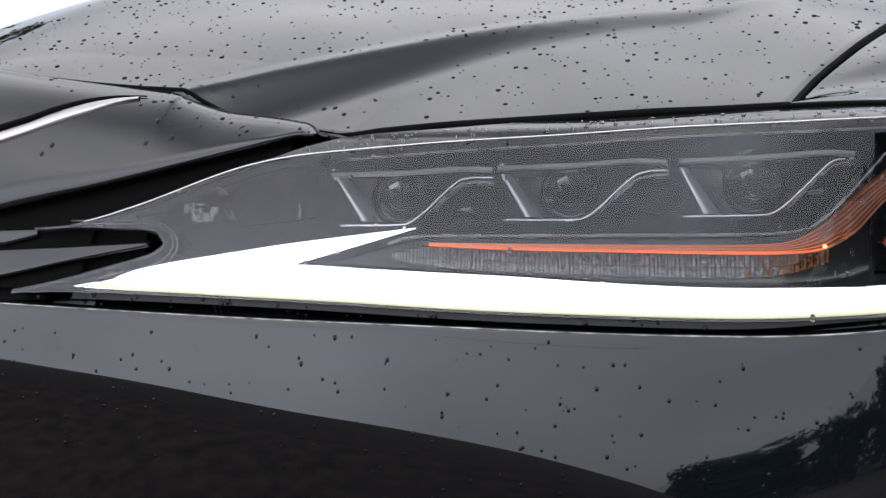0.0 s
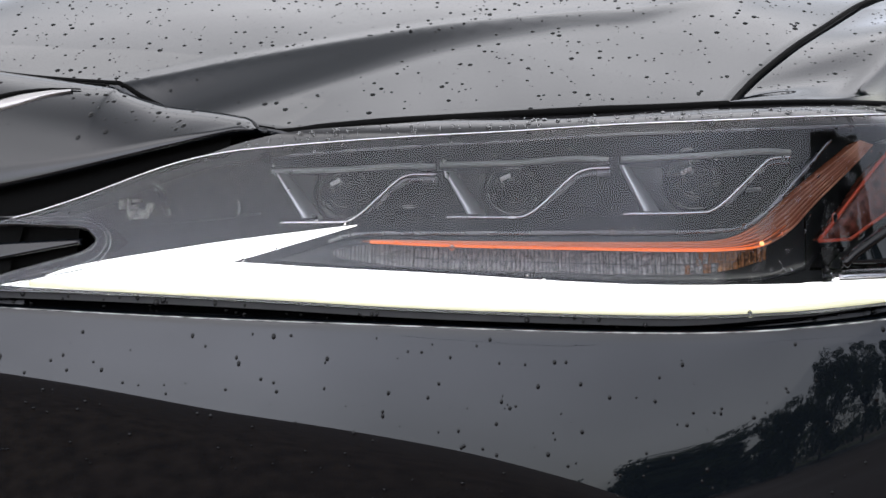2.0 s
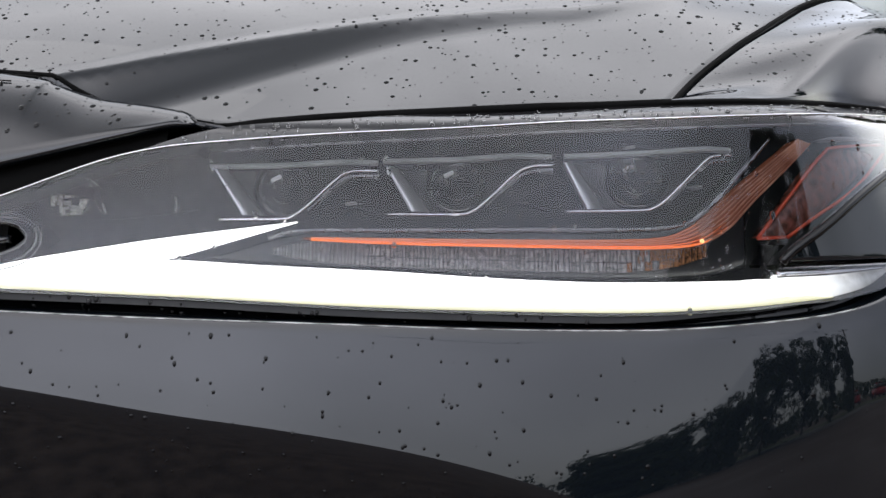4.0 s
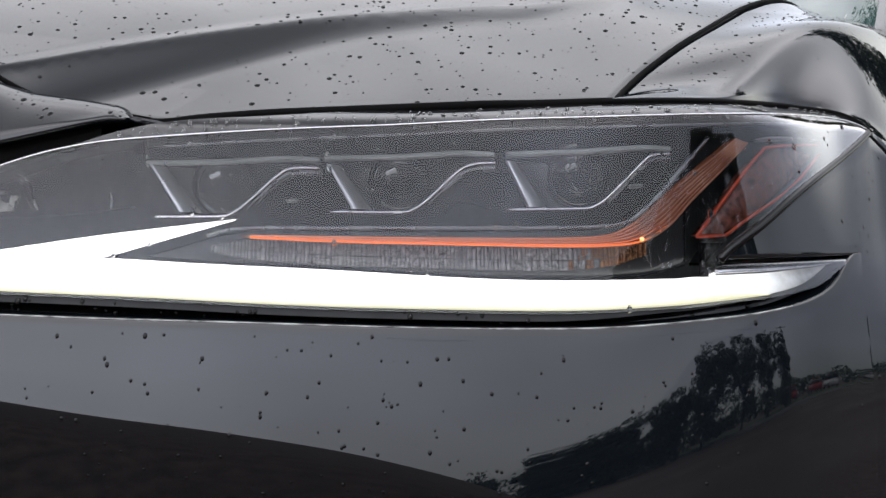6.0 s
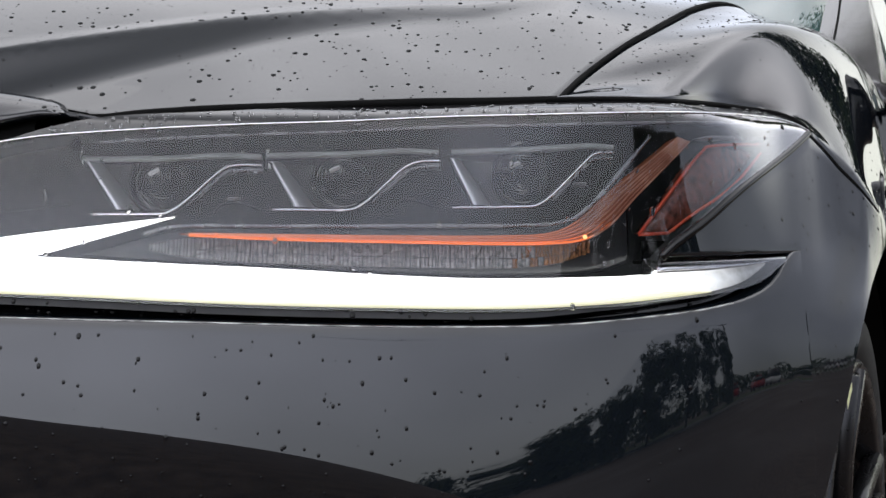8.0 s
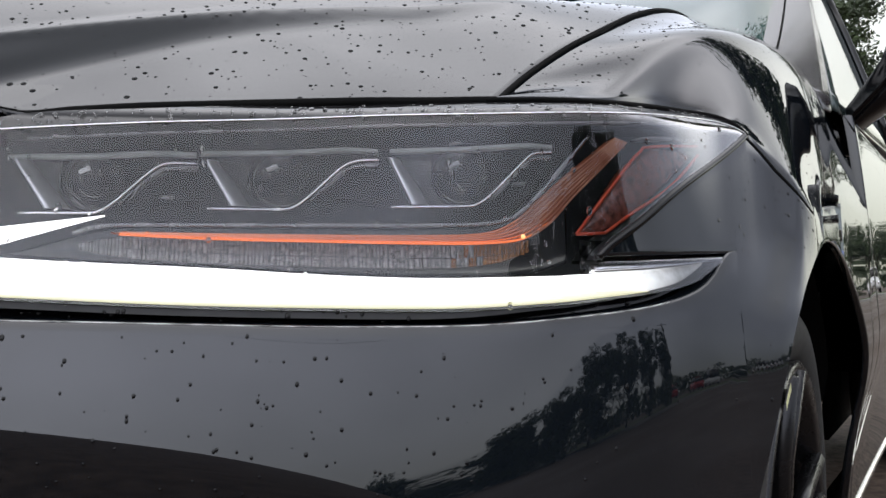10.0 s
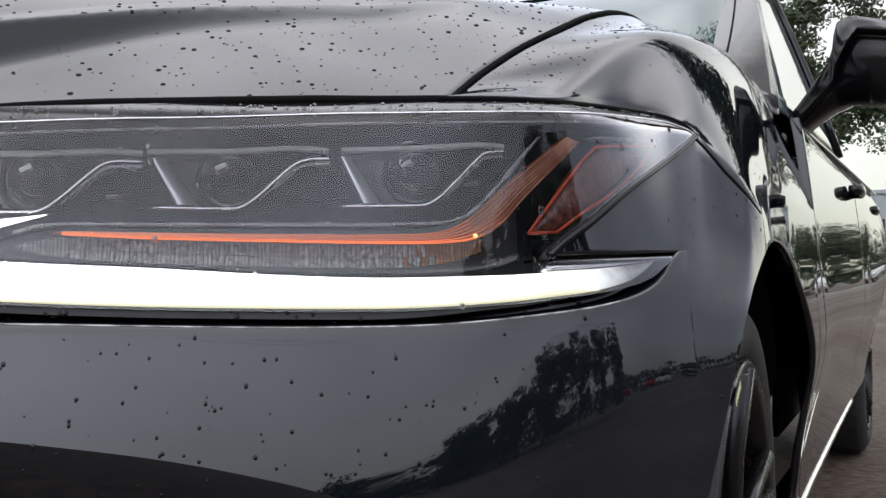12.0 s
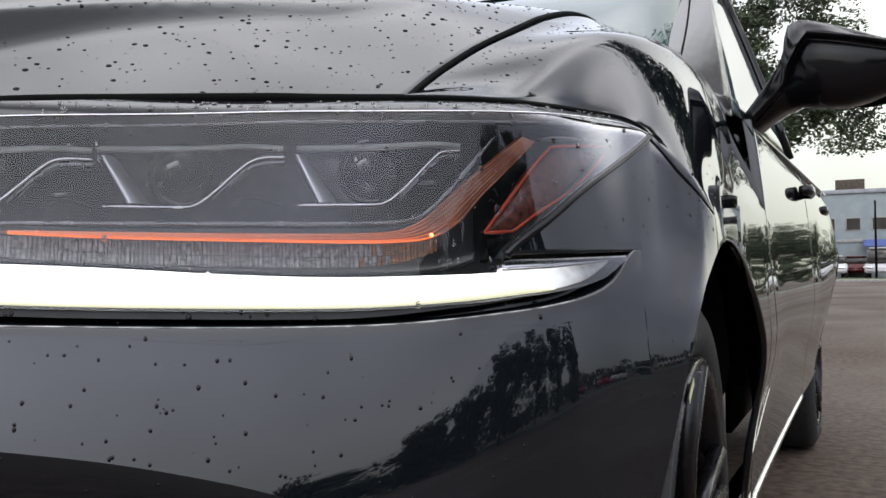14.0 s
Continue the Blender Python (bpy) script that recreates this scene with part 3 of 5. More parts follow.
# backing strip whose black stands for the shade below the hood's edge
bm = bmesh.new()
P = []
for s in np.linspace(.655, .968, 60):
    b = np.array([np.interp(s, SEAM_S, SEAM[:, 0]), np.interp(s, SEAM_S, SEAM[:, 1])])
    e0 = face(s, float(LENS_BACK(s)) - .003, .002)
    P.append([e0, np.array([*b, crown(*b) - .007]), np.array([b[0] - .03, b[1] + .03, crown(*b) - .007])])
lattice(bm, P)
left(part("hood_edge_channel", bm, GAPM, car, "black backing strip holding the shade under the hood's edge"))
# black strand that draws the shaded gap above the lamp
bm = bmesh.new()
strand(bm, [(s, float(LENS_BACK(s)) + .0012) for s in np.linspace(.975, 1.205, 24)] + [(1.2145, .8135)], .0012, .0021, 3)
left(part("fender_lamp_seal", bm, GAPM, car, "black strand standing for the shaded gap between fender and headlamp"))
n_lamp = int(len(SEAM) * .62)
seal(SEAM[n_lamp:], .0038, -.0012, taper=True)
seal(SEAM[:n_lamp + 3], .0022, .0002)
seal([(p[0] - .001, p[1] - .0065) for p in SEAM[:n_lamp]], .0013, .0006)
seal(F_SEAM, .0024, -.0004, .002)

# ---- headlamp ----
bm = bmesh.new()


def cover_bands(bm, off, ns=1.0, nz=10, inset=0.0, hem=0.0):
    hi = lambda s: float(LENS_TOP(s)) - inset
    band(bm, .414, .522, lambda s: float(HOOK_UP(s)) + inset, hi, off, int(14 * ns), nz, hem_lo=hem)
    band(bm, .402, .522, lambda s: float(LENS_LOW(s)) + inset, lambda s: float(HOOK_DN(s)) - inset, off, int(16 * ns), nz, hem_hi=hem)
    band(bm, .522, 1.045, lambda s: float(LENS_LOW(s)) + inset, hi, off, int(90 * ns), nz * 2)
    band(bm, 1.045, 1.210, lambda s: float(LENS_REAR(s)) + inset * .5, hi, off, int(30 * ns), nz, hem_lo=hem)
    band(bm, 1.045, 1.157, lambda s: float(LENS_LOW(s)) + inset, lambda s: float(np.interp(s, [1.045, 1.09, 1.157], [.7112, .7122, .7150])), off, int(24 * ns), nz, hem_hi=hem)


cover_bands(bm, .052, .7, 6)
# side walls of the tray
for lo, hi, a, b in ((LENS_TOP, LENS_TOP, .414, 1.210), (LENS_LOW, LENS_LOW, .402, 1.157)):
    S = np.linspace(a, b, 80)
    up = lo is LENS_TOP
    P = [[face(s, float(lo(s)), o) for o in ((.052, .004) if up else (.004, .052))] for s in S]
    lattice(bm, P if up else P)
S = np.linspace(1.045, 1.210, 30)
lattice(bm, [[face(s, float(LENS_REAR(s)), o) for o in (.004, .052)] for s in S])
headlamp = part("headlamp", bm, HOUSE, car, "slim triple-projector headlamp with lit white light guide")

bm = bmesh.new()
cover_bands(bm, 0.0, 1.0, 12, hem=.006)
part("cover", bm, COVER, headlamp, "clear plastic headlamp cover with rain drops")
# the cover's upper ledge, rolled back under the hood
bm = bmesh.new()
band(bm, .596, 1.216, lambda s: float(LENS_TOP(s)) + .0006, lambda s: max(float(LENS_BACK(s)) - .0005, float(LENS_TOP(s)) + .001), 0.0015, 90, 6)
part("cover_ledge", bm, LEDGE, headlamp, "glossy upper ledge of the cover with water beads")
# bright edge lines of the cover; the chrome strand imitates its highlight
bm = bmesh.new()
strand(bm, [(s, float(LENS_TOP(s)) - .0002) for s in np.linspace(.452, 1.212, 46)], -.0004, .0007, 3)
part("cover_edge", bm, CHROME, headlamp, "chrome strand standing in for the highlight on the cover's edge")
bm = bmesh.new()
strand(bm, [(s, float(LENS_TOP(s)) - .0072) for s in np.linspace(.66, 1.17, 30)], .004, .0009, 3)
part("inner_edge_line", bm, DULLCHROME, headlamp)
bm = bmesh.new()
strand(bm, [(s, float(LENS_REAR(s)) - .001) for s in np.linspace(1.047, 1.212, 24)], .001, .0033, 3)
part("rear_seal", bm, GLOSS, headlamp, "black rubber seal along the lamp's rear edge")
# metal strand in place of the glossy line along the rear edge
bm = bmesh.new()
strand(bm, [(s, float(LENS_REAR(s)) + .0034) for s in np.linspace(1.052, 1.206, 24)], .0004, .0003, 3)
part("rear_edge_line", bm, DULLCHROME, headlamp, "thin metal strand standing in for the cover's glossy rear edge")
bm = bmesh.new()
strand(bm, [(.414, .7450), (.451, .7468), (.479, .7460), (.507, .7450), (.518, .7402), (.5215, .7338), (.518, .7278), (.505, .7222), (.474, .7137), (.439, .7044), (.402, .6960)], .001, .0004, 6)
part("hook_edge", bm, DULLCHROME, headlamp)
for d in (.004, .0075):
    bm = bmesh.new()
    strand(bm, [(.44, .7468 + d * .7), (.479, .7460 + d * .8), (.509, .7450 + d * .8), (.520 + d * .6, .7402 + d * .4), (.5225 + d, .7338), (.519 + d, .7270 - d * .5), (.507 + d, .7215 - d), (.478, .7140 - d), (.455, .7080 - d)], .006, .0005, 6)
    part("hook_moulding", bm, DULLCHROME, headlamp)

# white light guide: a tick with a long lower arm
bm = bmesh.new()
ribbon(bm, [(.446, .7010), (.462, .6998), (.569, .6946), (.656, .6905), (.74, .6858), (.821, .6828), (.936, .6808), (1.03, .6852)],
       [(.446, .7014), (.500, .7105), (.56, .7158), (.618, .7178), (.69, .7138), (.781, .7092), (.86, .7042), (.936, .7016), (1.03, .7030)], .012, .0135, 120)
ribbon(bm, [(.480, .7075), (.55, .7136), (.590, .7160), (.618, .7178), (.662, .7300), (.712, .7447)],
       [(.480, .7085), (.497, .7140), (.523, .7194), (.568, .7265), (.62, .7342), (.712, .7453)], .0118, .0133, 60)
part("light_guide", bm, DRL, headlamp, "lit white tick-shaped daytime light guide")
bm = bmesh.new()
ribbon(bm, [(1.03, .6852), (1.058, .6880), (1.084, .6905), (1.116, .6963), (1.132, .7015), (1.147, .7095)], [(1.03, .7030), (1.058, .7046), (1.086, .7062), (1.118, .7088), (1.134, .7106), (1.149, .7130)], .012, .03, 50)
# the light fades along the guide's arm
FADE = noisy(material("fading_light_guide", (0.8, 0.82, 0.84), 0.15, Emission_Color=(1, 1, .97, 1)), 120, (.30, .32, .34), (.6, .62, .65))
nt = FADE.node_tree
co, sep, mr = nt.nodes.new("ShaderNodeTexCoord"), nt.nodes.new("ShaderNodeSeparateXYZ"), nt.nodes.new("ShaderNodeMapRange")
mr.interpolation_type = "SMOOTHSTEP"
mr.inputs["From Min"].default_value, mr.inputs["From Max"].default_value = float(plan(1.03)[1]), float(plan(1.15)[1])
mr.inputs["To Min"].default_value, mr.inputs["To Max"].default_value = 2.6, 0.12
nt.links.new(co.outputs["Object"], sep.inputs[0])
nt.links.new(sep.outputs["Y"], mr.inputs["Value"])
nt.links.new(mr.outputs[0], nt.nodes["Principled BSDF"].inputs["Emission Strength"])
part("light_guide_tip", bm, FADE, headlamp, "clear end of the light guide where the light fades")
bm = bmesh.new()
EDGE = [(.468, .6999), (.569, .6945), (.656, .6904), (.74, .6857), (.821, .6827), (.936, .6807), (1.01, .6837), (1.06, .6881), (1.09, .6912)]
ribbon(bm, EDGE, [(a, b + .0050) for a, b in EDGE[:-1]] + [(1.09, .6920)], .0108, .014, 80)
part("light_guide_edge", bm, DRLEDGE, headlamp, "pale yellow lower edge of the light guide")
bm = bmesh.new()
band(bm, .45, 1.06, lambda s: float(LENS_LOW(s)) - .0012 - .0038 * (1 - float(ramp(.92, 1.06, s))), lambda s: float(LENS_LOW(s)) - .0005, .0055, 90, 4)
part("lower_lip", bm, LIPGREY, headlamp, "dark grey plastic lip under the light guide")
bm = bmesh.new()
ribbon(bm, [(1.046, .7046), (1.086, .7066), (1.128, .7104), (1.150, .7134)], [(1.046, .7102), (1.09, .7114), (1.128, .7128), (1.152, .7144)], .006, .02, 20)
part("arm_trim", bm, CHROME, headlamp, "bright trim over the light guide's arm")

# dark bezel field between tick and amber strip
bm = bmesh.new()
ribbon(bm, [(.640, .7188), (.70, .7142), (.781, .7098), (.86, .7048), (.936, .7022), (1.0, .7035), (1.035, .712)],
       [(.645, .7200), (.714, .7385), (.781, .7388), (.86, .7388), (.938, .7388), (.985, .745), (1.035, .79)], .034, .05, 80)
part("bezel", bm, HOUSEGLOSS, headlamp, "dark bezel round the indicator strip")
bm = bmesh.new()
strand(bm, [(.69, .7335), (.714, .7388), (.781, .7391), (.86, .7391), (.938, .7391), (.982, .7416), (1.003, .7539), (1.027, .7787), (1.050, .8036)], .020, .0016, 8)
part("bezel_lip", bm, DULLCHROME, headlamp, "grey lip of the bezel")

# amber strip with a lit line, and its rising end
bm = bmesh.new()
ribbon(bm, [(.716, .7325), (.781, .7292), (.862, .7270), (.938, .7253), (.975, .7256), (.998, .7284), (1.017, .7390), (1.038, .7605), (1.081, .7991)],
       [(.716, .7341), (.781, .7331), (.862, .7321), (.939, .7318), (.972, .7338), (.992, .7425), (1.008, .7555), (1.030, .7735), (1.070, .8025)], .016, .03, 100)
part("amber_strip", bm, AMBER, headlamp, "amber indicator strip rising at its end")
LOWLINE = [(.722, .7323), (.781, .7292), (.862, .7270), (.938, .7253), (.975, .7256), (.998, .7284), (1.016, .7392)]
HIGHLINE = [(.722, .7340), (.781, .7331), (.862, .7321), (.939, .7318), (.972, .7338), (.992, .7425), (1.008, .7555)]
for f, r, mat in ((.08, .0010, AMBERLIT), (.26, .0004, AMBERLIT), (.45, .0004, AMBERDIM), (.62, .0004, AMBERDIM), (.80, .0004, AMBERDIM), (.96, .0004, AMBERDIM)):
    bm = bmesh.new()
    strand(bm, [(a[0] + (b[0] - a[0]) * f, a[1] + (b[1] - a[1]) * f) for a, b in zip(LOWLINE, HIGHLINE)], .0148, r, 8, fade=True)
    part("amber_line", bm, mat, headlamp, "lit orange line in the strip" if mat is AMBERLIT else "faint orange line")
for k in range(7):
    f = .06 + .14 * k
    bm = bmesh.new()
    strand(bm, [(.998 - .006 * f, .7290 + .0135 * f), (1.017 - .010 * f, .7390 + .0165 * f), (1.038 - .009 * f, .7605 + .013 * f), (1.081 - .011 * f, .7991 + .0034 * f)], .0150, .0005 if k % 2 else .0008, 8)
    part("amber_flute", bm, AMBERPALE, headlamp, "pale ridge in the amber plastic")
bm = bmesh.new()
bmesh.ops.create_icosphere(bm, subdivisions=2, radius=.0016, matrix=Matrix.Translation(face(.9965, .7305, .0135)))
part("amber_diode", bm, AMBERSPARK, headlamp, "glowing amber diode")

# ribbed clear lamp below the amber strip: many upright flutes of uneven width
rng = random.Random(7)
bm = bmesh.new()
RT = curve((.690, .7262), (.72, .7310), (.781, .7288), (.862, .7266), (.938, .7249), (.98, .7254), (1.002, .7286))
RB = curve((.690, .7225), (.717, .7172), (.76, .7135), (.821, .7110), (.88, .7092), (.939, .7085), (.977, .7122), (1.002, .7200))
s, sheen_end = .692, bmesh.new()
while s < 1.0:
    w = rng.uniform(.0018, .0040)
    a, b = float(RB(s)), float(RT(s))
    for i in range(2):
        z0, z1 = (a, a + (b - a) * .42) if i == 0 else (a + (b - a) * .45, b)
        o = .028 + rng.uniform(0, .002)
        mid = .0012 + rng.uniform(0, .001)
        P = [[face(s + w * f, z, o - mid * g) for z in np.linspace(z0, z1, 3)] for f, g in ((.06, 0), (.3, .8), (.5, 1), (.7, .8), (.94, 0))]
        lattice(sheen_end if rng.random() < float(ramp(.925, .99, s)) else bm, P)
    s += w
part("ribbed_lamp", bm, RIBM, headlamp, "clear vertically ribbed lamp strip")
part("ribbed_end", sheen_end, RIB_AMBER_SHEEN, headlamp, "end of the ribbed strip with the amber strip's reflection in its colour")

# three projectors
PROJ = [dict(bar=((.648, .7864), (.674, .7513)), low=[(.650, .7481), (.699, .7482), (.712, .7542), (.737, .7785), (.748, .7843), (.768, .7846)], top=((.640, .7876), (.700, .7890), (.740, .7913), (.767, .7905)), c=(.696, .7715)),
        dict(bar=((.778, .7871), (.799, .7536)), low=[(.776, .7516), (.831, .7513), (.842, .7570), (.869, .7814), (.881, .7872), (.897, .7880)], top=((.771, .7917), (.83, .7930), (.870, .7952), (.896, .7938)), c=(.826, .7745)),
        dict(bar=((.908, .7894), (.926, .7547)), low=[(.905, .7530), (.961, .7534), (.972, .7590), (1.002, .7868), (1.010, .7920), (1.024, .7930)], top=((.905, .7939), (.96, .7952), (1.002, .7972), (1.024, .7958)), c=(.956, .7770))]
for p in PROJ:
    (la, lb), tail = p["low"][1], p["low"][3:]
    p["low"] = [p["low"][0], (la - .006, lb), (la + .005, lb + .0016), (la + .0165, lb + .0098)] + tail
    bm = bmesh.new()
    (s0, z0), (s1, z1) = p["bar"]
    q = [(s0, z0), (s1, z1)]
    P = []
    for f in np.linspace(0, 1, 10):
        s, z = s0 + (s1 - s0) * f, z0 + (z1 - z0) * f
        P.append([face(s + d * (.75 + .5 * f), z, o) for d, o in ((-.0056, .034), (-.0054, .0275), (-.0044, .0267), (-.0018, .0278), (.0026, .0325), (.0054, .041))])
    lattice(bm, [c for c in P])
    bmesh.ops.reverse_faces(bm, faces=bm.faces)
    part("projector_side_bar", bm, SATIN, headlamp, "bright slanted bar beside the projector")
    bm = bmesh.new()
    strand(bm, p["low"], .030, .0010, 10)
    part("projector_frame", bm, CHROME, headlamp, "thin chrome frame line under the projector")
    bm = bmesh.new()
    rise = p["low"][3:]
    ribbon(bm, [(s, z - .0052) for s, z in rise], [(s, z - .0014) for s, z in rise], .033, .040, 30)
    part("projector_step", bm, DULLCHROME, headlamp, "smoked grey step beside the frame line")
    # reflector wall between the slanted bar and the lens
    bm = bmesh.new()
    lattice(bm, [[face(s0 + (s1 - s0) * f + .004 + g, z0 + (z1 - z0) * f, .040 + d) for g, d in ((0, 0), (.006, .006), (.013, .009), (.022, .010))] for f in np.linspace(0, 1, 8)][::-1])
    part("reflector_wall", bm, REFLECTOR, headlamp, "smoked reflector wall beside the lens")
    bm = bmesh.new()
    ribbon(bm, [(a, b - .0012) for a, b in p["top"]], [(a, b + .0026) for a, b in p["top"]], .030, .036, 24)
    part("projector_brow", bm, PALEBROW, headlamp, "grey brow over the projector")
    # bowl behind the glass
    cs, cz = p["c"]
    c = Vector(face(cs, cz, .050))
    n_in = (Vector(face(cs, cz, .06)) - Vector(face(cs, cz, .04))).normalized()
    rot = n_in.to_track_quat("-Z", "Y").to_matrix().to_4x4()
    bm = bmesh.new()
    prof = [(.0235, .010), (.0232, .0125), (.0222, .013), (.0214, .010), (.0208, .004), (.0206, -.004)]
    P = [[Matrix.Translation(c) @ rot @ Vector((r * math.cos(a), r * math.sin(a), h)) for r, h in prof[::-1]] for a in np.linspace(0, 2 * math.pi, 41)]
    lattice(bm, P)
    part("projector_ring", bm, HOUSEGLOSS, headlamp, "smoked ring round the projector lens")
    bm = bmesh.new()
    P = []
    for a in np.linspace(0, 2 * math.pi, 37):
        P.append([Matrix.Translation(c) @ rot @ Vector((.0205 * math.sin(b) * math.cos(a), .0205 * math.sin(b) * math.sin(a), .001 + .010 * math.cos(b))) for b in np.linspace(math.pi / 2, .02, 9)])
    lattice(bm, P)
    part("projector_lens", bm, LENSGLASS, headlamp, "round glass projector lens")
    # grey chips and arcs that imitate reflections inside the lens glass
    fr = random.Random(int(cs * 1000))
    for k in range(10):
        bm = bmesh.new()
        a, rr = fr.uniform(0, 6.28), .0195 * math.sqrt(fr.random())
        w, h = fr.uniform(.0008, .0034), fr.uniform(.0003, .0011)
        box(bm, -w, w, -h, h, -.0006, .0006)
        bmesh.ops.transform(bm, matrix=Matrix.Translation(c) @ rot @ pose(rr * math.cos(a), rr * math.sin(a), .0105 - 9 * rr * rr, 20, 0, fr.uniform(0, 180)), verts=bm.verts[-8:])
        part("lens_facet", bm, REFLECTOR if k % 4 else DULLCHROME, headlamp)
    for gx, gy, gw, gh, ga in ((-.006, .008, .0042, .0016, 25), (-.002, .0065, .0022, .0012, 60), (-.008, .002, .0012, .0022, 10), (.004, .0045, .0016, .0008, -20)):
        bm = bmesh.new()
        box(bm, -gw, gw, -gh, gh, -.0006, .0006, .0004, 1)
        bmesh.ops.transform(bm, matrix=Matrix.Translation(c) @ rot @ pose(gx, gy, .0118, 14, 0, ga), verts=bm.verts[:])
        part("reflector_facet", bm, SATIN if gw > .004 else REFLECTOR, headlamp)
    for rr, a0, a1 in ((.0155, .4, 2.2), (.0195, 2.4, 5.2), (.011, 3.6, 5.6)):
        bm = bmesh.new()
        tube(bm, [Matrix.Translation(c) @ rot @ Vector((rr * math.cos(a), rr * math.sin(a), .0113 - 12 * rr * rr)) for a in np.linspace(a0, a1, 14)], .0004, 5)
        part("lens_glint_ring", bm, DULLCHROME, headlamp)
# inner fins between the modules, and the small lamp near the inner tip
for fs, fz in ((.745, .7530), (.872, .7550)):
    bm = bmesh.new()
    strand(bm, [(fs - .012, fz - .004), (fs - .006, fz + .003), (fs + .006, fz + .004), (fs + .022, fz - .001)], .045, .0016, 6)
    part("bezel_fin", bm, HOUSEGLOSS, headlamp)
FROST = noisy(material("frosted_clear_plastic", (.3, .3, .28), .15), 300, (.12, .12, .11), (.55, .55, .5))
for a, b, w, h in ((.520, .7640, .0035, .0050), (.527, .7575, .0030, .0062), (.536, .7560, .0034, .0040), (.541, .7610, .0020, .0040), (.530, .7665, .0030, .0012)):
    bm = bmesh.new()
    ribbon(bm, [(a - w, b - h), (a, b - h * .8), (a + w, b - h)], [(a - w, b + h), (a, b + h * .85), (a + w, b + h)], .040, .046, 8)
    part("marker_bulb_facet", bm, FROST, headlamp, "small clear marker bulb facet")
for pts in ([(.538, .7800), (.546, .7787), (.553, .7719), (.555, .7640), (.560, .7535)], [(.545, .7760), (.549, .7700), (.550, .7640), (.556, .7545)], [(.612, .7660), (.614, .7600), (.613, .7545)]):
    bm = bmesh.new()
    strand(bm, pts, .040, .0009, 6, 6)
    part("marker_bracket", bm, DULLCHROME, headlamp, "pale bracket beside the marker bulb")
for a, b, w, h in ((.952, .8010, .004, .0028), (1.000, .7710, .005, .0016), (.875, .7600, .004, .0012), (.746, .7610, .004, .0012)):
    bm = bmesh.new()
    ribbon(bm, [(a - w, b - h), (a, b - h), (a + w, b - h * .6)], [(a - w, b + h * .6), (a, b + h), (a + w, b + h)], .046, .051, 8)
    part("housing_clip", bm, HOUSEPALE, headlamp, "pale grey clip moulded in the housing")
bm = bmesh.new()
strand(bm, [(.506, .748), (.55, .748), (.60, .752), (.63, .756)], .045, .0011, 6, 6)
part("tray_line", bm, HOUSEGLOSS, headlamp)

# reflex reflector at the rear end: smoked field with a red-orange border
bm = bmesh.new()
ribbon(bm, [(1.038, .7330), (1.059, .7340), (1.112, .765), (1.155, .794)], [(1.039, .7338), (1.056, .7530), (1.080, .780), (1.106, .7975)], .016, .03, 40)
part("reflex_field", bm, SMOKE, headlamp, "smoked reflex reflector field")
bm = bmesh.new()
strand(bm, [(1.036, .7322), (1.055, .7550), (1.076, .7785), (1.092, .7930), (1.102, .7968), (1.156, .8010)], .0135, .0013, 8)
strand(bm, [(1.036, .7322), (1.058, .7331)], .0135, .0013)
strand(bm, [(1.058, .7331), (1.082, .748), (1.118, .767), (1.156, .794)], .0135, .0013, 8)
part("reflex_border", bm, REFLEX, headlamp, "red-orange border of the reflector")
bm = bmesh.new()
ribbon(bm, [(1.086, .8005), (1.105, .8015), (1.165, .8035)], [(1.086, .8015), (1.105, .8045), (1.165, .8055)], .012, .02, 20)
part("reflex_trim", bm, DULLCHROME, headlamp)

# ---- fang of the bumper that cuts into the lamp's inner end ----
bm = bmesh.new()
FU = line((.20, .722), (.388, .7281), (.434, .7298), (.504, .7333))
FD = line((.20, .690), (.389, .7107), (.436, .7207), (.472, .7275), (.504, .7331))
band(bm, .20, .503, lambda s: float(FD(s)), lambda s: float(FU(s)), off=.006, ns=50, nz=8, hem_hi=.004, hem_lo=.004, hem_s1=.004, push=lambda s, z: .12 * (z - float(FD(s))))
left(part("bumper_fang", bm, PAINT, car, "pointed black trim cutting into the headlamp"))
bm = bmesh.new()
band(bm, .20, .4205, lambda s: .690, lambda s: .7475, off=.017, ns=20, nz=3)
band(bm, .4205, .499, lambda s: float(HOOK_DN(s)) - .001, lambda s: float(HOOK_UP(s)) + .001, off=.017, ns=24, nz=3)
left(part("fang_backing", bm, GAPM, car))
bm = bmesh.new()
band(bm, .20, .411, lambda s: float(np.interp(s, [.2, .385, .413], [.728, .7356, .7425])), lambda s: float(np.interp(s, [.2, .385, .413], [.740, .7436, .7440])), off=.008, ns=24, nz=3, hem_hi=.02, hem_lo=.02)
left(part("tip_bracket", bm, PAINT, car, "short black bar meeting the lamp's tip"))
# chrome-edged slot in the nose panel
bm = bmesh.new()


def on_nose(i, v, lift=0.0):
    s = float(np.interp(i, np.arange(len(NOSE_S)), NOSE_S))
    j = 3 + v * 14
    i0, j0 = min(int(i), len(NOSE_S) - 2), min(int(j), 16)
    fi, fj = i - i0, j - j0
    p = (1 - fi) * ((1 - fj) * NOSE[i0, j0] + fj * NOSE[i0, j0 + 1]) + fi * ((1 - fj) * NOSE[i0 + 1, j0] + fj * NOSE[i0 + 1, j0 + 1])
    x, y, nx, ny = plan(s)
    return p + lift * np.array([-nx, -ny, .6])


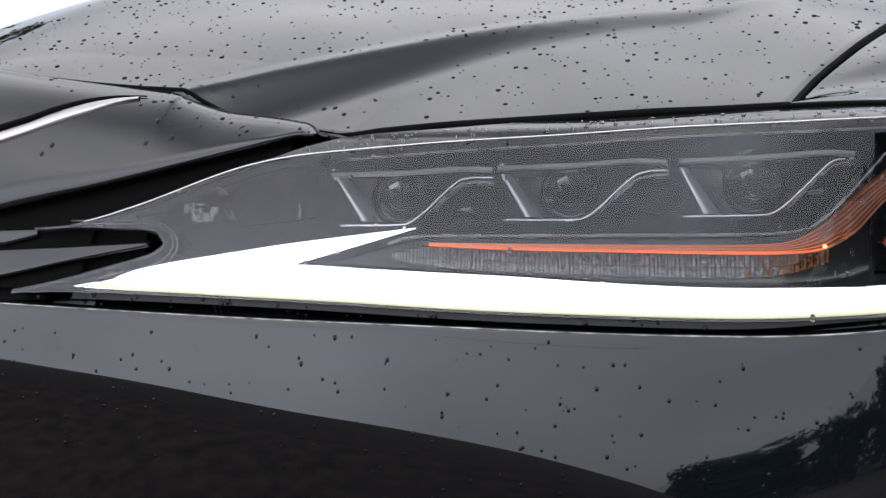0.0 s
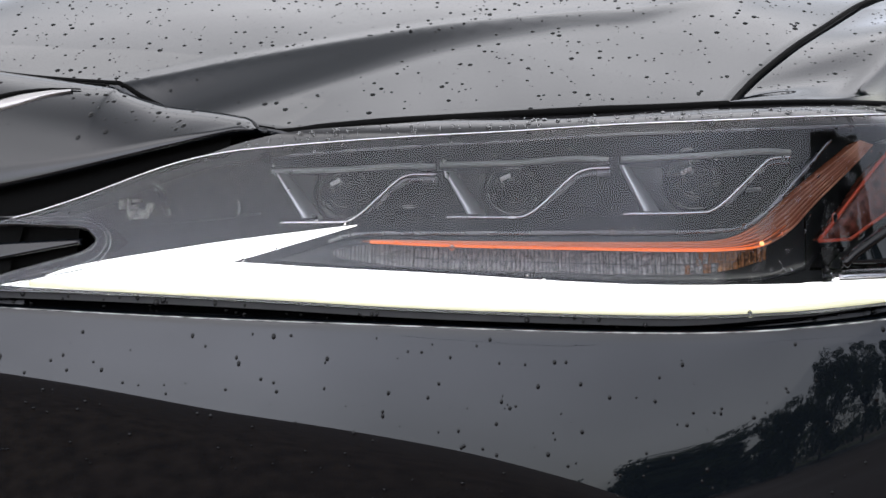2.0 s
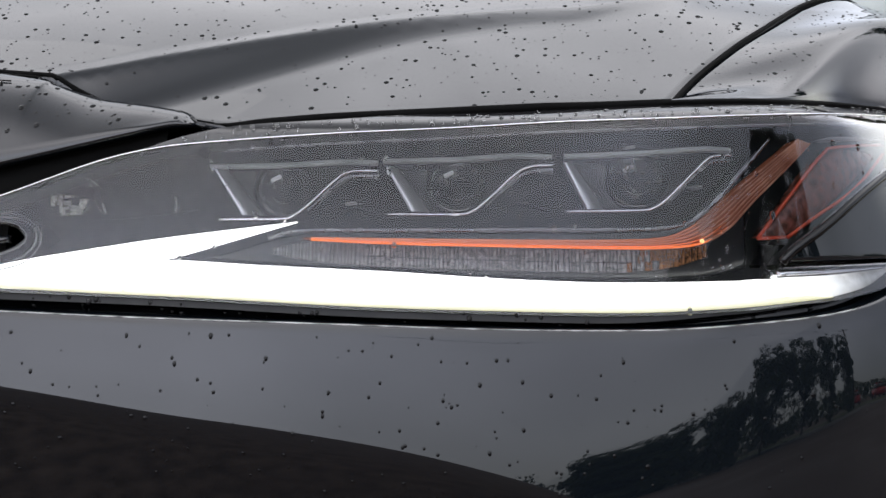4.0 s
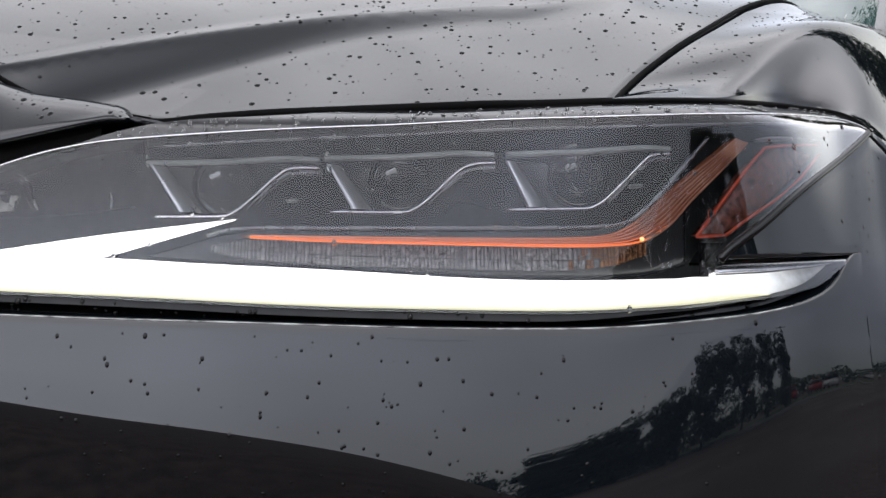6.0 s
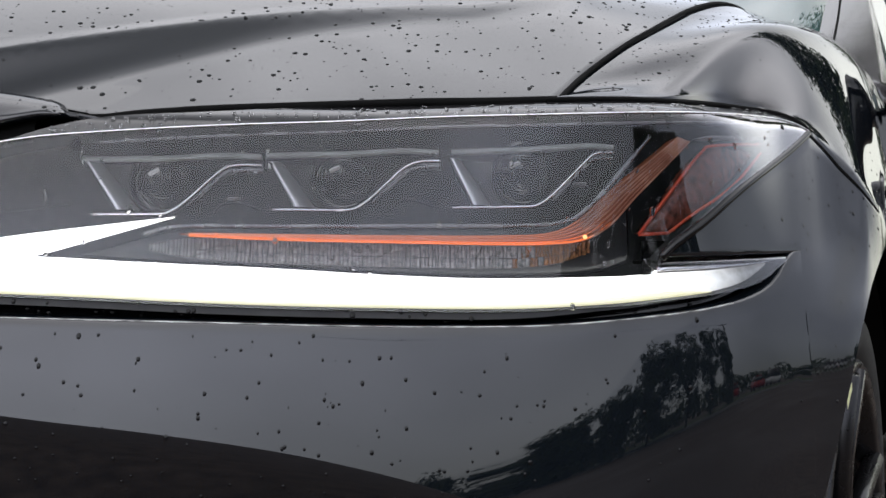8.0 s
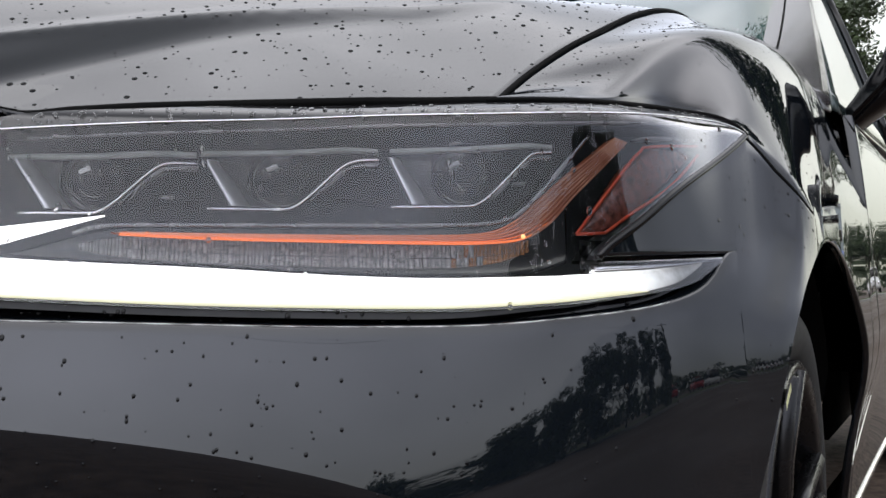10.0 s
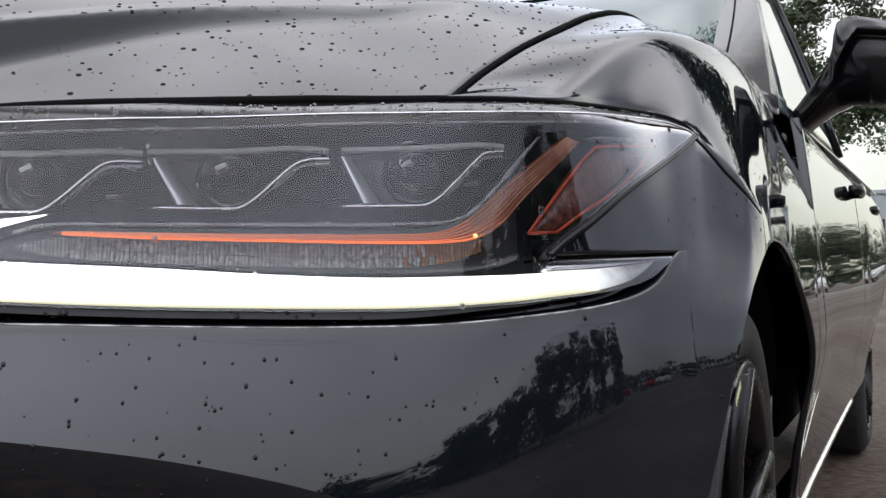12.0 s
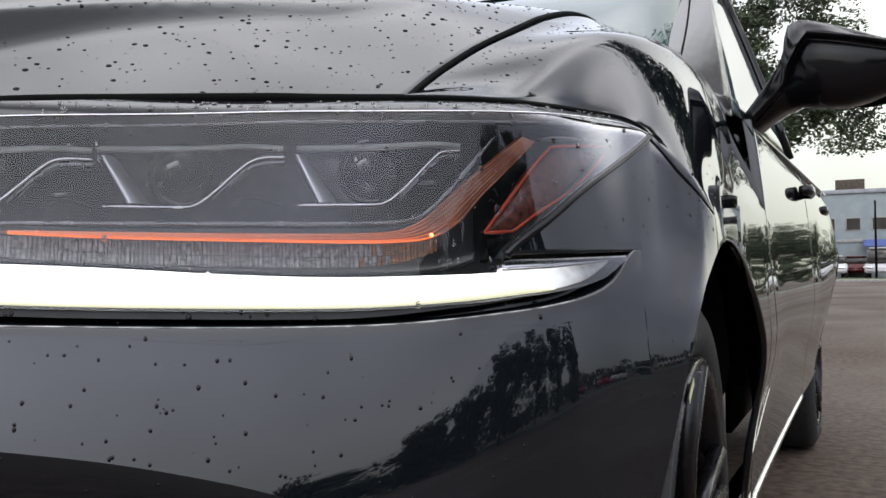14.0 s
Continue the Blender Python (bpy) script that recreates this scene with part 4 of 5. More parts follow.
P = []
TRIM_I = [0, 12, 14, 16, 18, 19.5, 21]
TRIM_LO, TRIM_HI = [.08, .246, .281, .345, .43, .525, .605], [.14, .295, .340, .424, .523, .588, .630]
for s in np.linspace(1, 21, 34):
    a, b = float(np.interp(s, TRIM_I, TRIM_LO)), float(np.interp(s, TRIM_I, TRIM_HI))
    P.append([on_nose(s, a + (b - a) * f, l) for f, l in ((-.08, -.004), (0, .0012), (.15, .002), (.85, .002), (1.0, .0012), (1.1, -.004))])
lattice(bm, P)
left(part("nose_trim", bm, TRIMCHROME, car, "satin chrome grille surround tip on the nose"))
bm = bmesh.new()
strand_pts = [on_nose(s, float(np.interp(s, TRIM_I + [21.6], TRIM_HI + [.64])) + .022, .0010) for s in np.linspace(1, 21.6, 30)]
tube(bm, strand_pts, [.0030 * (1 - .8 * float(ramp(20, 29, k))) for k in range(30)], 6)
left(part("nose_trim_shadow_gap", bm, GAPM, car))

# ---- side: doors, sill, rear quarter ----
S_D0, S_D1, S_D2, S_D3 = S_OF_Y(1.908), S_OF_Y(2.95), S_OF_Y(3.80), S_OF_Y(4.78)


BELT = lambda s: float(np.interp(plan(s)[1], [1.9, 2.2, 3.0, 3.9, 4.8], [.955, .965, .975, .985, .99]))
for name, a, b, lab in (("front_door", S_D0, S_D1 - .004, "black front door reflecting sky, trees and asphalt"), ("rear_door", S_D1, S_D2 - .004, "black rear door"), ("rear_quarter", S_D2, S_D3, "black rear quarter panel")):
    bm = bmesh.new()
    band(bm, a, b, lambda s: max(FOOT(float(plan(s)[1])), arch_cut(s)), BELT, ns=44, nz=30, hem_hi=.03, hem_s0=.015, hem_s1=.015, push=side_push)
    door = left(part(name, bm, PAINT, car, lab))
    if name != "rear_quarter":
        hy = plan(b)[1] - .12
        bm = bmesh.new()
        hz, hx = .905, .948
        tube(bm, [(hx - .02, hy - .08, hz), (hx - .002, hy - .07, hz), (hx + .004, hy - .03, hz + .002), (hx + .004, hy + .03, hz + .002), (hx - .002, hy + .07, hz), (hx - .02, hy + .09, hz)], [.011, .014, .016, .016, .014, .011], 10, .55)
        left(part("door_handle", bm, GLOSS, door, "black grip handle"))
bm = bmesh.new()
P = []
for s in np.linspace(S_OF_Y(1.785), S_OF_Y(3.66), 40):
    x, y = float(plan(s)[0]) - TUCK + .007, float(plan(s)[1])
    zs = FOOT(y)
    P.append([(x - .14, y, .17), (x - .09, y, .18), (x - .05, y, .22), (x - .025, y, zs - .03), (x - .012, y, zs + .004)])
lattice(bm, P)
left(part("sill", bm, PAINT, car, "black sill panel"))
bm = bmesh.new()
tube(bm, [(float(plan(s)[0]) - TUCK + .0115, float(plan(s)[1]), FOOT(float(plan(s)[1]))) for s in np.linspace(S_OF_Y(1.785), S_OF_Y(2.98), 30)], .0065, 8, .7)
left(part("sill_strip", bm, CHROME, car, "thin chrome strip along the sill"))

# wheel arches: dark liners
for yc, r, high in ARCHES:
    bm = bmesh.new()
    P = [[(x, yc - (r + .01) * math.cos(a), max(.16, ARCH_Z + (high + .01) * math.sin(a))) for x in (float(plan(S_OF_Y(yc - (r + .01) * math.cos(a)))[0]) - .045 - .04 * float(ramp(2.6, 3.1, a)), .80, .62)] for a in np.linspace(-.1, math.pi + .6, 40)]
    lattice(bm, P)
    box(bm, .60, .62, yc - r, yc + r, .1, ARCH_Z + high)
    left(part("wheel_arch_liner", bm, GAPM, car, "unlit black wheel arch liner"))


MARKS = noisy(material("raised_rubber", (.06, .06, .06), .6), 50, (.05, .05, .05), (.08, .08, .08))


def wheel(yc, x_out, steer=0.0):
    """A road wheel; its outer face lies at x_out."""
    R, W = .345, .225
    hub = new("wheel", None)
    hub.parent = car
    tagged(hub, "dark alloy wheel with a low-profile tyre")
    hub.matrix_basis = pose(x_out, yc, R, 0, 0, steer)
    bm = bmesh.new()
    prof = [(-W, .255), (-W + .004, .300), (-W + .025, .335), (-W + .05, .345), (-.05, .345), (-.022, .335), (-.004, .305), (-.002, .28), (-.010, .258), (-.03, .250)]
    P = [[(x, r * math.cos(a), r * math.sin(a)) for x, r in prof] for a in np.linspace(0, 2 * math.pi, 97)]
    V = lattice(bm, P)
    part("tyre", bm, RUBBER, hub, "black rubber tyre with moulded sidewall marks")
    bm = bmesh.new()
    for k in range(40):
        a0 = k * 2 * math.pi / 40
        for x0, x1, tw in ((-.062, -.030, .012), (-.120, -.072, .02), (-.19, -.14, .012)):
            P = [[(x, .3475 * math.cos(a0 + da + (x - x0) * .5), .3475 * math.sin(a0 + da + (x - x0) * .5)) for x in (x0, x1)] for da in (0, .10)]
            lattice(bm, P)
    part("tread", bm, RUBBER, hub, "tread blocks")
    # raised sidewall marks, as plain bars
    for k in range(18):
        a0 = 1.75 + k * .05 + (2.6 if k > 11 else 0)
        bm = bmesh.new()
        P = [[(x, r * math.cos(a0 + da), r * math.sin(a0 + da)) for x, r in ((-.004, .284), (.0007, .285), (.0007, .312), (-.006, .313))] for da in (0, .028)]
        lattice(bm, P)
        part("sidewall_mark", bm, MARKS, hub)
    bm = bmesh.new()
    prof = [(-.03, .252), (-.006, .256), (-.002, .250), (-.008, .238), (-.05, .232), (-.12, .225), (-.2, .24)]
    P = [[(x, r * math.cos(a), r * math.sin(a)) for x, r in prof] for a in np.linspace(0, 2 * math.pi, 73)]
    lattice(bm, P)
    part("rim", bm, RIM, hub, "dark grey alloy rim")
    for k in range(5):
        a = k * 2 * math.pi / 5 + .3
        for d in (-.13, .13):
            bm = bmesh.new()
            tube(bm, [(-.030, .05 * math.cos(a), .05 * math.sin(a)), (-.022, .14 * math.cos(a + d * .6), .14 * math.sin(a + d * .6)), (-.010, .245 * math.cos(a + d), .245 * math.sin(a + d))], [.018, .013, .013], 8)
            part("spoke", bm, RIM, hub)
    bm = bmesh.new()
    bmesh.ops.create_cone(bm, cap_ends=True, segments=32, radius1=.065, radius2=.05, depth=.03, matrix=Matrix.Translation((-.03, 0, 0)) @ pose(0, 0, 0, 0, 90, 0))
    part("hub_cap", bm, RIM, hub)
    bm = bmesh.new()
    bmesh.ops.create_cone(bm, cap_ends=True, segments=40, radius1=.17, radius2=.17, depth=.02, matrix=Matrix.Translation((-.13, 0, 0)) @ pose(0, 0, 0, 0, 90, 0))
    part("brake_disc", bm, DULLCHROME, hub, "steel brake disc")
    bm = bmesh.new()
    P = [[(.001, r * math.cos(a), r * math.sin(a)) for r in (.246, .256)] for a in np.linspace(1.90, 2.06, 6)]
    lattice(bm, P)
    part("rim_tape", bm, material("pale_yellow_tape", (.7, .72, .4), .4), hub, "pale yellow balance mark")
    return hub


fw = wheel(1.43, .905, 2.5)
rw = wheel(REAR_Y, .90)
for w0 in (fw, rw):
    o = copy_thing(w0, pose(-w0.location.x, w0.location.y, w0.location.z, 0, 0, 180))

# ---- greenhouse ----
def quad_sheet(name, corners, mat, label, bow=.02, n=10, both=True, thick=.004):
    """A gently bowed pane or panel between four corners, outward side counter-clockwise."""
    a, b, c, d = (np.array(q, float) for q in corners)
    nrm = np.cross(b - a, d - a)
    nrm = nrm / np.linalg.norm(nrm)
    bm = bmesh.new()
    P = []
    for u in np.linspace(0, 1, n + 1):
        P.append([(a * (1 - u) + b * u) * (1 - v) + (d * (1 - u) + c * u) * v + nrm * bow * 4 * (u * (1 - u) + v * (1 - v)) / 2 for v in np.linspace(0, 1, n + 1)])
    lattice(bm, P)
    ob = part(name, bm, mat, car, label)
    md = ob.modifiers.new("thickness", "SOLIDIFY")
    md.thickness, md.offset = thick, -1
    return left(ob) if both else ob


quad_sheet("windshield", [(-.80, 1.72, 1.00), (.80, 1.72, 1.00), (.70, 2.55, 1.43), (-.70, 2.55, 1.43)], WINDSHIELD, "rain-speckled tinted windshield", .05, both=False)
quad_sheet("rear_window", [(.66, 4.0, 1.41), (-.66, 4.0, 1.41), (-.70, 4.65, 1.10), (.70, 4.65, 1.10)][::-1], WINDOW, "tinted rear window", .02, both=False)
quad_sheet("roof", [(-.69, 2.53, 1.43), (.69, 2.53, 1.43), (.67, 4.02, 1.42), (-.67, 4.02, 1.42)], PAINT, "black roof panel", .05, both=False)
quad_sheet("boot_lid", [(-.84, 4.62, 1.10), (.84, 4.62, 1.10), (.84, 5.05, 1.06), (-.84, 5.05, 1.06)], PAINT, "black boot lid", .02, both=False)
quad_sheet("rear_bumper", [(.78, 4.80, .34), (-.78, 4.80, .34), (-.84, 5.05, 1.06), (.84, 5.05, 1.06)][::-1], PAINT, "black rear bumper", .03, both=False)
quad_sheet("rear_shoulder", [(.815, 2.69, .990), (.90, 4.80, .985), (.84, 5.05, 1.065), (.70, 4.64, 1.105)], PAINT, "", .004)
quad_sheet("door_shoulder", [(.903, 1.93, .956), (.942, 3.92, .982), (.842, 3.95, .998), (.878, 1.93, .970)], PAINT, "black shoulder under the side windows", .003)
quad_sheet("front_side_window", [(.885, 1.88, .968), (.905, 2.70, .985), (.755, 2.70, 1.415), (.748, 2.45, 1.36)], WINDOW, "bright-reflecting front side window", .008)
quad_sheet("rear_side_window", [(.905, 2.72, .985), (.850, 3.98, 1.00), (.69, 3.80, 1.40), (.755, 2.72, 1.415)], WINDOW, "rear side window", .008)
quad_sheet("rear_pillar", [(.852, 3.96, .998), (.72, 4.66, 1.09), (.665, 4.0, 1.415), (.705, 3.78, 1.41)], PAINT, "black rear roof pillar", .006)
quad_sheet("roof_pillar", [(.750, 1.66, .990), (.888, 1.84, .955), (.757, 2.47, 1.372), (.664, 2.545, 1.440)], PILLAR, "grey-reflecting windshield pillar", .010)
bm = bmesh.new()
tube(bm, [(.728, 2.46, 1.392), (.72, 2.6, 1.418), (.71, 2.9, 1.43), (.70, 3.4, 1.425), (.68, 4.0, 1.40)], .026, 10)
left(part("roof_rail", bm, PILLAR, car, "black roof rail over the side windows"))
PILLAR_AT = [np.array(q) for q in ((.750, 1.66, .990), (.888, 1.84, .955), (.757, 2.47, 1.372), (.664, 2.545, 1.440))]


def on_pillar(u, v, lift):
    a, b, c, d = PILLAR_AT
    n = unit(np.cross(b - a, d - a))
    return (a * (1 - u) + b * u) * (1 - v) + (d * (1 - u) + c * u) * v + n * (.010 * 2 * (u * (1 - u) + v * (1 - v)) + lift)


bm = bmesh.new()
tube(bm, [on_pillar(.42 + .05 * math.sin(3 * v), v, .0005) for v in np.linspace(.16, 1, 12)], .002, 6)
left(part("pillar_seam", bm, GAPM, car, "thin black joint along the pillar"))
bm = bmesh.new()
tube(bm, [on_pillar(0, v, 0) for v in np.linspace(.05, 1, 10)], .0025, 8)
left(part("windshield_moulding", bm, PILLAR, car, "black moulding along the windshield"))
bm = bmesh.new()
tube(bm, [(.907, 2.70, .98), (.882, 2.70, 1.07), (.848, 2.70, 1.17), (.806, 2.70, 1.29), (.756, 2.70, 1.42)], [.013, .012, .012, .012, .012], 8)
left(part("window_frame", bm, GLOSS, car, "black window frame"))
bm = bmesh.new()
P = []
for f in np.linspace(0, 1, 12):
    y = 1.892 + f * .18
    P.append([(.915 - .01 * f, y, .93), (.90 - .01 * f, y, .955), (.88, y, .967), (.855, y, .974), (.81, y, .985)])
lattice(bm, P)
left(part("cowl_corner", bm, PAINT, car, "black corner panel at the foot of the pillar"))

# ---- door mirror ----
bm = bmesh.new()
MX = (.86, .875, .913, .94, .949, .957, .975, .992, 1.05, 1.115, 1.16, 1.19, 1.205)
M_TOP = (.955, .967, 1.013, 1.05, 1.075, 1.118, 1.121, 1.117, 1.099, 1.077, 1.062, 1.048, 1.03)
M_CREASE = (.925, .936, .970, .996, 1.008, 1.036, 1.066, 1.085, 1.074, 1.061, 1.050, 1.039, 1.028)
M_BOT = (.905, .917, .945, .962, .967, .970, .973, .972, .967, .985, 1.0, 1.013, 1.024)
M_FRONT = (2.02, 2.015, 2.00, 1.99, 1.988, 1.982, 1.966, 1.955, 1.962, 1.985, 2.005, 2.025, 2.05)
M_DEEP = (.11, .11, .12, .13, .13, .14, .13, .15, .15, .14, .12, .09, .05)
P = []
for x, zt, zc, zb, yf, dp in zip(MX, M_TOP, M_CREASE, M_BOT, M_FRONT, M_DEEP):
    x, zt, zc, zb = x + .004, zt + .021, zc + .021, zb + .021
    h = zc - zb
    P.append([(x + .01, yf + dp, zt - .01), (x, yf + .7 * dp, zt), (x, yf + .28 * dp, zt - .001), (x, yf + .20 * dp, zt - .004), (x, yf + .03 * dp, zc + .005), (x, yf, zc + .001), (x, yf + .02, zc - .004), (x, yf + .018, zc - .012),
              (x, yf + .020, zb + .55 * h), (x, yf + .028, zb + .25 * h), (x, yf + .045, zb + .06 * h), (x, yf + .06 if dp > .08 else yf + .035, zb), (x + .005, yf + .9 * dp, zb + .006), (x + .01, yf + dp, zb + .02)][::-1])
V = lattice(bm, P)
for a, b in zip(V, V[1:]):
    bm.faces.new((a[-1], b[-1], b[0], a[0]))
bm.faces.new(V[0])
bm.faces.new(V[-1][::-1])
bmesh.ops.recalc_face_normals(bm, faces=bm.faces)
bmesh.ops.subdivide_edges(bm, edges=bm.edges[:], cuts=1, smooth=.35, use_grid_fill=True)
mirror = left(part("door_mirror", bm, MIRRORBLACK, car, "black door mirror with a crease and a slim arm"))
bm = bmesh.new()
tube(bm, [(.965, 2.085, 1.045), (1.0, 2.085, 1.045), (1.09, 2.10, 1.035), (1.15, 2.10, 1.03), (1.18, 2.09, 1.03)], [.03, .045, .042, .03, .014], 12, .5)
left(part("mirror_glass_back", bm, GAPM, mirror))
bm = bmesh.new()
box(bm, .80, .905, 1.93, 2.08, .90, .972, .022, 3)
for v in bm.verts:
    v.co.z -= .35 * (v.co.x - .84) if v.co.z > .94 else 0
left(part("mirror_foot", bm, GLOSS, mirror, "black mirror foot beaded with rain"))

# ---- closing parts that no view enters: floor pan and grille ----
bm = bmesh.new()
box(bm, -.60, .60, .95, 4.7, .22, .60, .05)
part("underbody", bm, GAPM, car, "unlit underbody")
bm = bmesh.new()
P = [[(x, .40 + .05 * (x / .2) ** 2 - .0, z) for z in np.linspace(.25, .80, 12)] for x in np.linspace(-.2, .2, 16)]
lattice(bm, P)
grille = part("grille", bm, GLOSS, car, "black spindle grille")
for k in range(11):
    bm = bmesh.new()
    z = .28 + .047 * k
    tube(bm, [(x, .385 + .05 * (x / .2) ** 2, z) for x in np.linspace(-.19, .19, 9)], .006, 6)
    part("grille_bar", bm, CHROME, grille)

# ---- far side of the car ----
for ob in list(MIRRORED) + [headlamp] + list(headlamp.children):
    me = ob.data.copy()
    me.transform(Matrix.Scale(-1, 4, (1, 0, 0)))
    me.flip_normals()
    o = new(ob.name.split(".")[0], me)
    o.parent = car if ob.parent is car else None
    if ob.get("label"):
        o["label"] = ob["label"]
    for md in ob.modifiers:
        m2 = o.modifiers.new(md.name, "SOLIDIFY")
        m2.thickness, m2.offset = md.thickness, md.offset
    ob["twin"] = o.name
for ob in list(MIRRORED) + list(headlamp.children):
    if ob.parent is not car:
        bpy.data.objects[ob["twin"]].parent = bpy.data.objects[ob.parent["twin"]]
for ob in bpy.data.objects:
    if "twin" in ob:
        del ob["twin"]

# ---- ground ----
ASPH = noisy(material("wet_asphalt", (.06, .056, .052), .5), 26.0, (.030, .020, .015), (.125, .093, .073), detail=12, bump=.5, bump_scale=210, bump_dist=.003)
ASPH.node_tree.nodes["Principled BSDF"].inputs["Specular IOR Level"].default_value = .4
ASPH.node_tree.nodes["Principled BSDF"].inputs["Specular Tint"].default_value = (1, .82, .72, 1)
nt = ASPH.node_tree
co, nz, mr = nt.nodes.new("ShaderNodeTexCoord"), nt.nodes.new("ShaderNodeTexNoise"), nt.nodes.new("ShaderNodeMapRange")
nz.inputs["Scale"].default_value, nz.inputs["Detail"].default_value = .35, 4
mr.inputs["From Min"].default_value, mr.inputs["From Max"].default_value, mr.inputs["To Min"].default_value, mr.inputs["To Max"].default_value = .4, .65, .58, .85
nt.links.new(co.outputs["Object"], nz.inputs["Vector"])
nt.links.new(nz.outputs["Fac"], mr.inputs["Value"])
nt.links.new(mr.outputs[0], nt.nodes["Principled BSDF"].inputs["Roughness"])
bm = bmesh.new()
lattice(bm, [[(x, y, 0) for y in (-1500, -60, -10, 10, 60, 1500)] for x in (-1500, -60, -10, 10, 60, 1500)])
tagged(solid("ground", bm, ASPH, smooth=False), "damp grey-brown asphalt car park", "ground", kind="structure")

GRASS = noisy(material("mown_grass", (.05, .08, .025), .8), 3.0, (.045, .07, .02), (.09, .12, .04), bump=.8, bump_scale=80, bump_dist=.03)
KERB = noisy(material("kerb_concrete", (.32, .31, .29), .7), 8.0, (.25, .24, .22), (.4, .39, .36))


def verge(name, x0, x1, y0, y1):
    bm = bmesh.new()
    box(bm, x0, x1, y0, y1, -.05, .14, .03)
    tagged(solid(name, bm, KERB), "pale concrete kerb round a grass verge", "kerb", kind="structure")
    bm = bmesh.new()
    n = 24
    P = [[(x0 + .15 + (x1 - x0 - .3) * i / n, y0 + .15 + (y1 - y0 - .3) * j / n, .15 + .05 * noise.noise((x0 + i * .7, y0 + j * .9, 0))) for j in range(n + 1)] for i in range(n + 1)]
    lattice(bm, P)
    tagged(solid("grass", bm, GRASS), "short green grass on the verge", "grass", kind="stuff")


verge("kerb", -30, 42, 45.5, 49.0)
verge("kerb", 22, 31, -60, 44)
verge("kerb", -40, 19, -34, -27)

# ---- trees ----
BARK = noisy(material("tree_bark", (.08, .06, .045), .9), 6.0, (.05, .04, .03), (.12, .095, .07), bump=.6)
LEAF = noisy(material("tree_leaves", (.04, .06, .02), .6), 1.2, (.022, .034, .014), (.06, .085, .035))
LEAF.node_tree.nodes["Principled BSDF"].inputs["Specular IOR Level"].default_value = .3


def tree(x, y, h, spread, seed, label, leaves=2600, hanging=(), fine=1.0):
    """Trunk, limbs and a crown of small leaves in uneven clumps."""
    r = random.Random(seed)
    t = thing("tree", label, "tree", "trees round the car park", at=(x, y, 0))
    bm = bmesh.new()
    fork = h * r.uniform(.22, .3)
    tube(bm, [(0, 0, -.1), (.02 * h * r.uniform(-1, 1), .01 * h, fork * .5), (.02 * h, 0, fork)], [.019 * h, .015 * h, .012 * h], 9)
    tips = []
    for k in range(9):
        a = k * 2.4 + r.uniform(-.4, .4)
        ln = spread * r.uniform(.45, .95)
        top_z = h * r.uniform(.5, .93) * (1 - .25 * ln / spread)
        p0 = Vector((.02 * h, 0, fork * r.uniform(.8, 1.0)))
        p2 = Vector((math.cos(a) * ln, math.sin(a) * ln, top_z))
        p1 = p0.lerp(p2, .5) + Vector((0, 0, -.04 * h))
        tube(bm, [p0, p1, p2], [.012 * h, .008 * h, .002 * h], 6)
        tips += [p1.lerp(p2, .4), p1.lerp(p2, .75), p2]
    part("trunk", bm, BARK, t)
    centres = []
    for p in tips:
        for _ in range(4):
            q = p + Vector((r.gauss(0, .17), r.gauss(0, .17), r.gauss(.03, .11))) * spread
            centres.append((q, r.uniform(.12, .26) * spread))
    for hx0, hx1, hz0, hz1, count in hanging:
        centres += [(Vector((r.uniform(hx0, hx1), r.uniform(-1, 1), r.uniform(hz0, hz1))), r.uniform(.35, .8)) for _ in range(count)]
    verts, faces = [], []
    for _ in range(leaves):
        c, rad = r.choice(centres)
        d = Vector((r.gauss(0, 1), r.gauss(0, 1), r.gauss(0, 1))).normalized() * rad * r.uniform(.3, 1) ** .6
        p = c + Vector((d.x, d.y, d.z * .7))
        s = r.uniform(.05, .11) * fine
        u = Vector((r.gauss(0, 1), r.gauss(0, 1), r.gauss(0, .6))).normalized()
        v = u.orthogonal().normalized()
        b = len(verts)
        verts += [p - u * s, p + v * s * .62, p + u * s * .9, p - v * s * .62 + u * s * .1]
        faces.append((b, b + 1, b + 2, b + 3))
    me = bpy.data.meshes.new("crown")
    me.from_pydata([tuple(v) for v in verts], [], faces)
    me.materials.append(LEAF)
    o = new("crown", me)
    o.parent = t
    tagged(o, "uneven dark green crown of small leaves")
    return t


OAK = "broad leafy green tree on the car park's verge"
TREES = [(-2.3, 20.0, 9.5, 1.6), (-9.5, 33, 9, 4.5), (9.5, 70, 6.0, 4.0), (5.6, 70, 6.0, 3.0), (15, 55, 5.5, 3.6), (21, 52, 5, 3.4), (-18, -26, 4.5, 2.6), (-12.5, 1.0, 11.0, 2.2),
         (18.2, -13.9, 3.3, 1.3), (20.0, -11.4, 4.3, 1.8), (21.4, -8.4, 6.3, 2.6), (22.4, -5.0, 8.0, 2.7), (23.2, -1.6, 8.6, 2.4), (23.8, 1.6, 8.4, 1.6), (16.2, -15.8, 2.3, .8), (21.0, 15.0, 3.8, 2.4), (3.6, 10.8, 9.9, 1.1)]
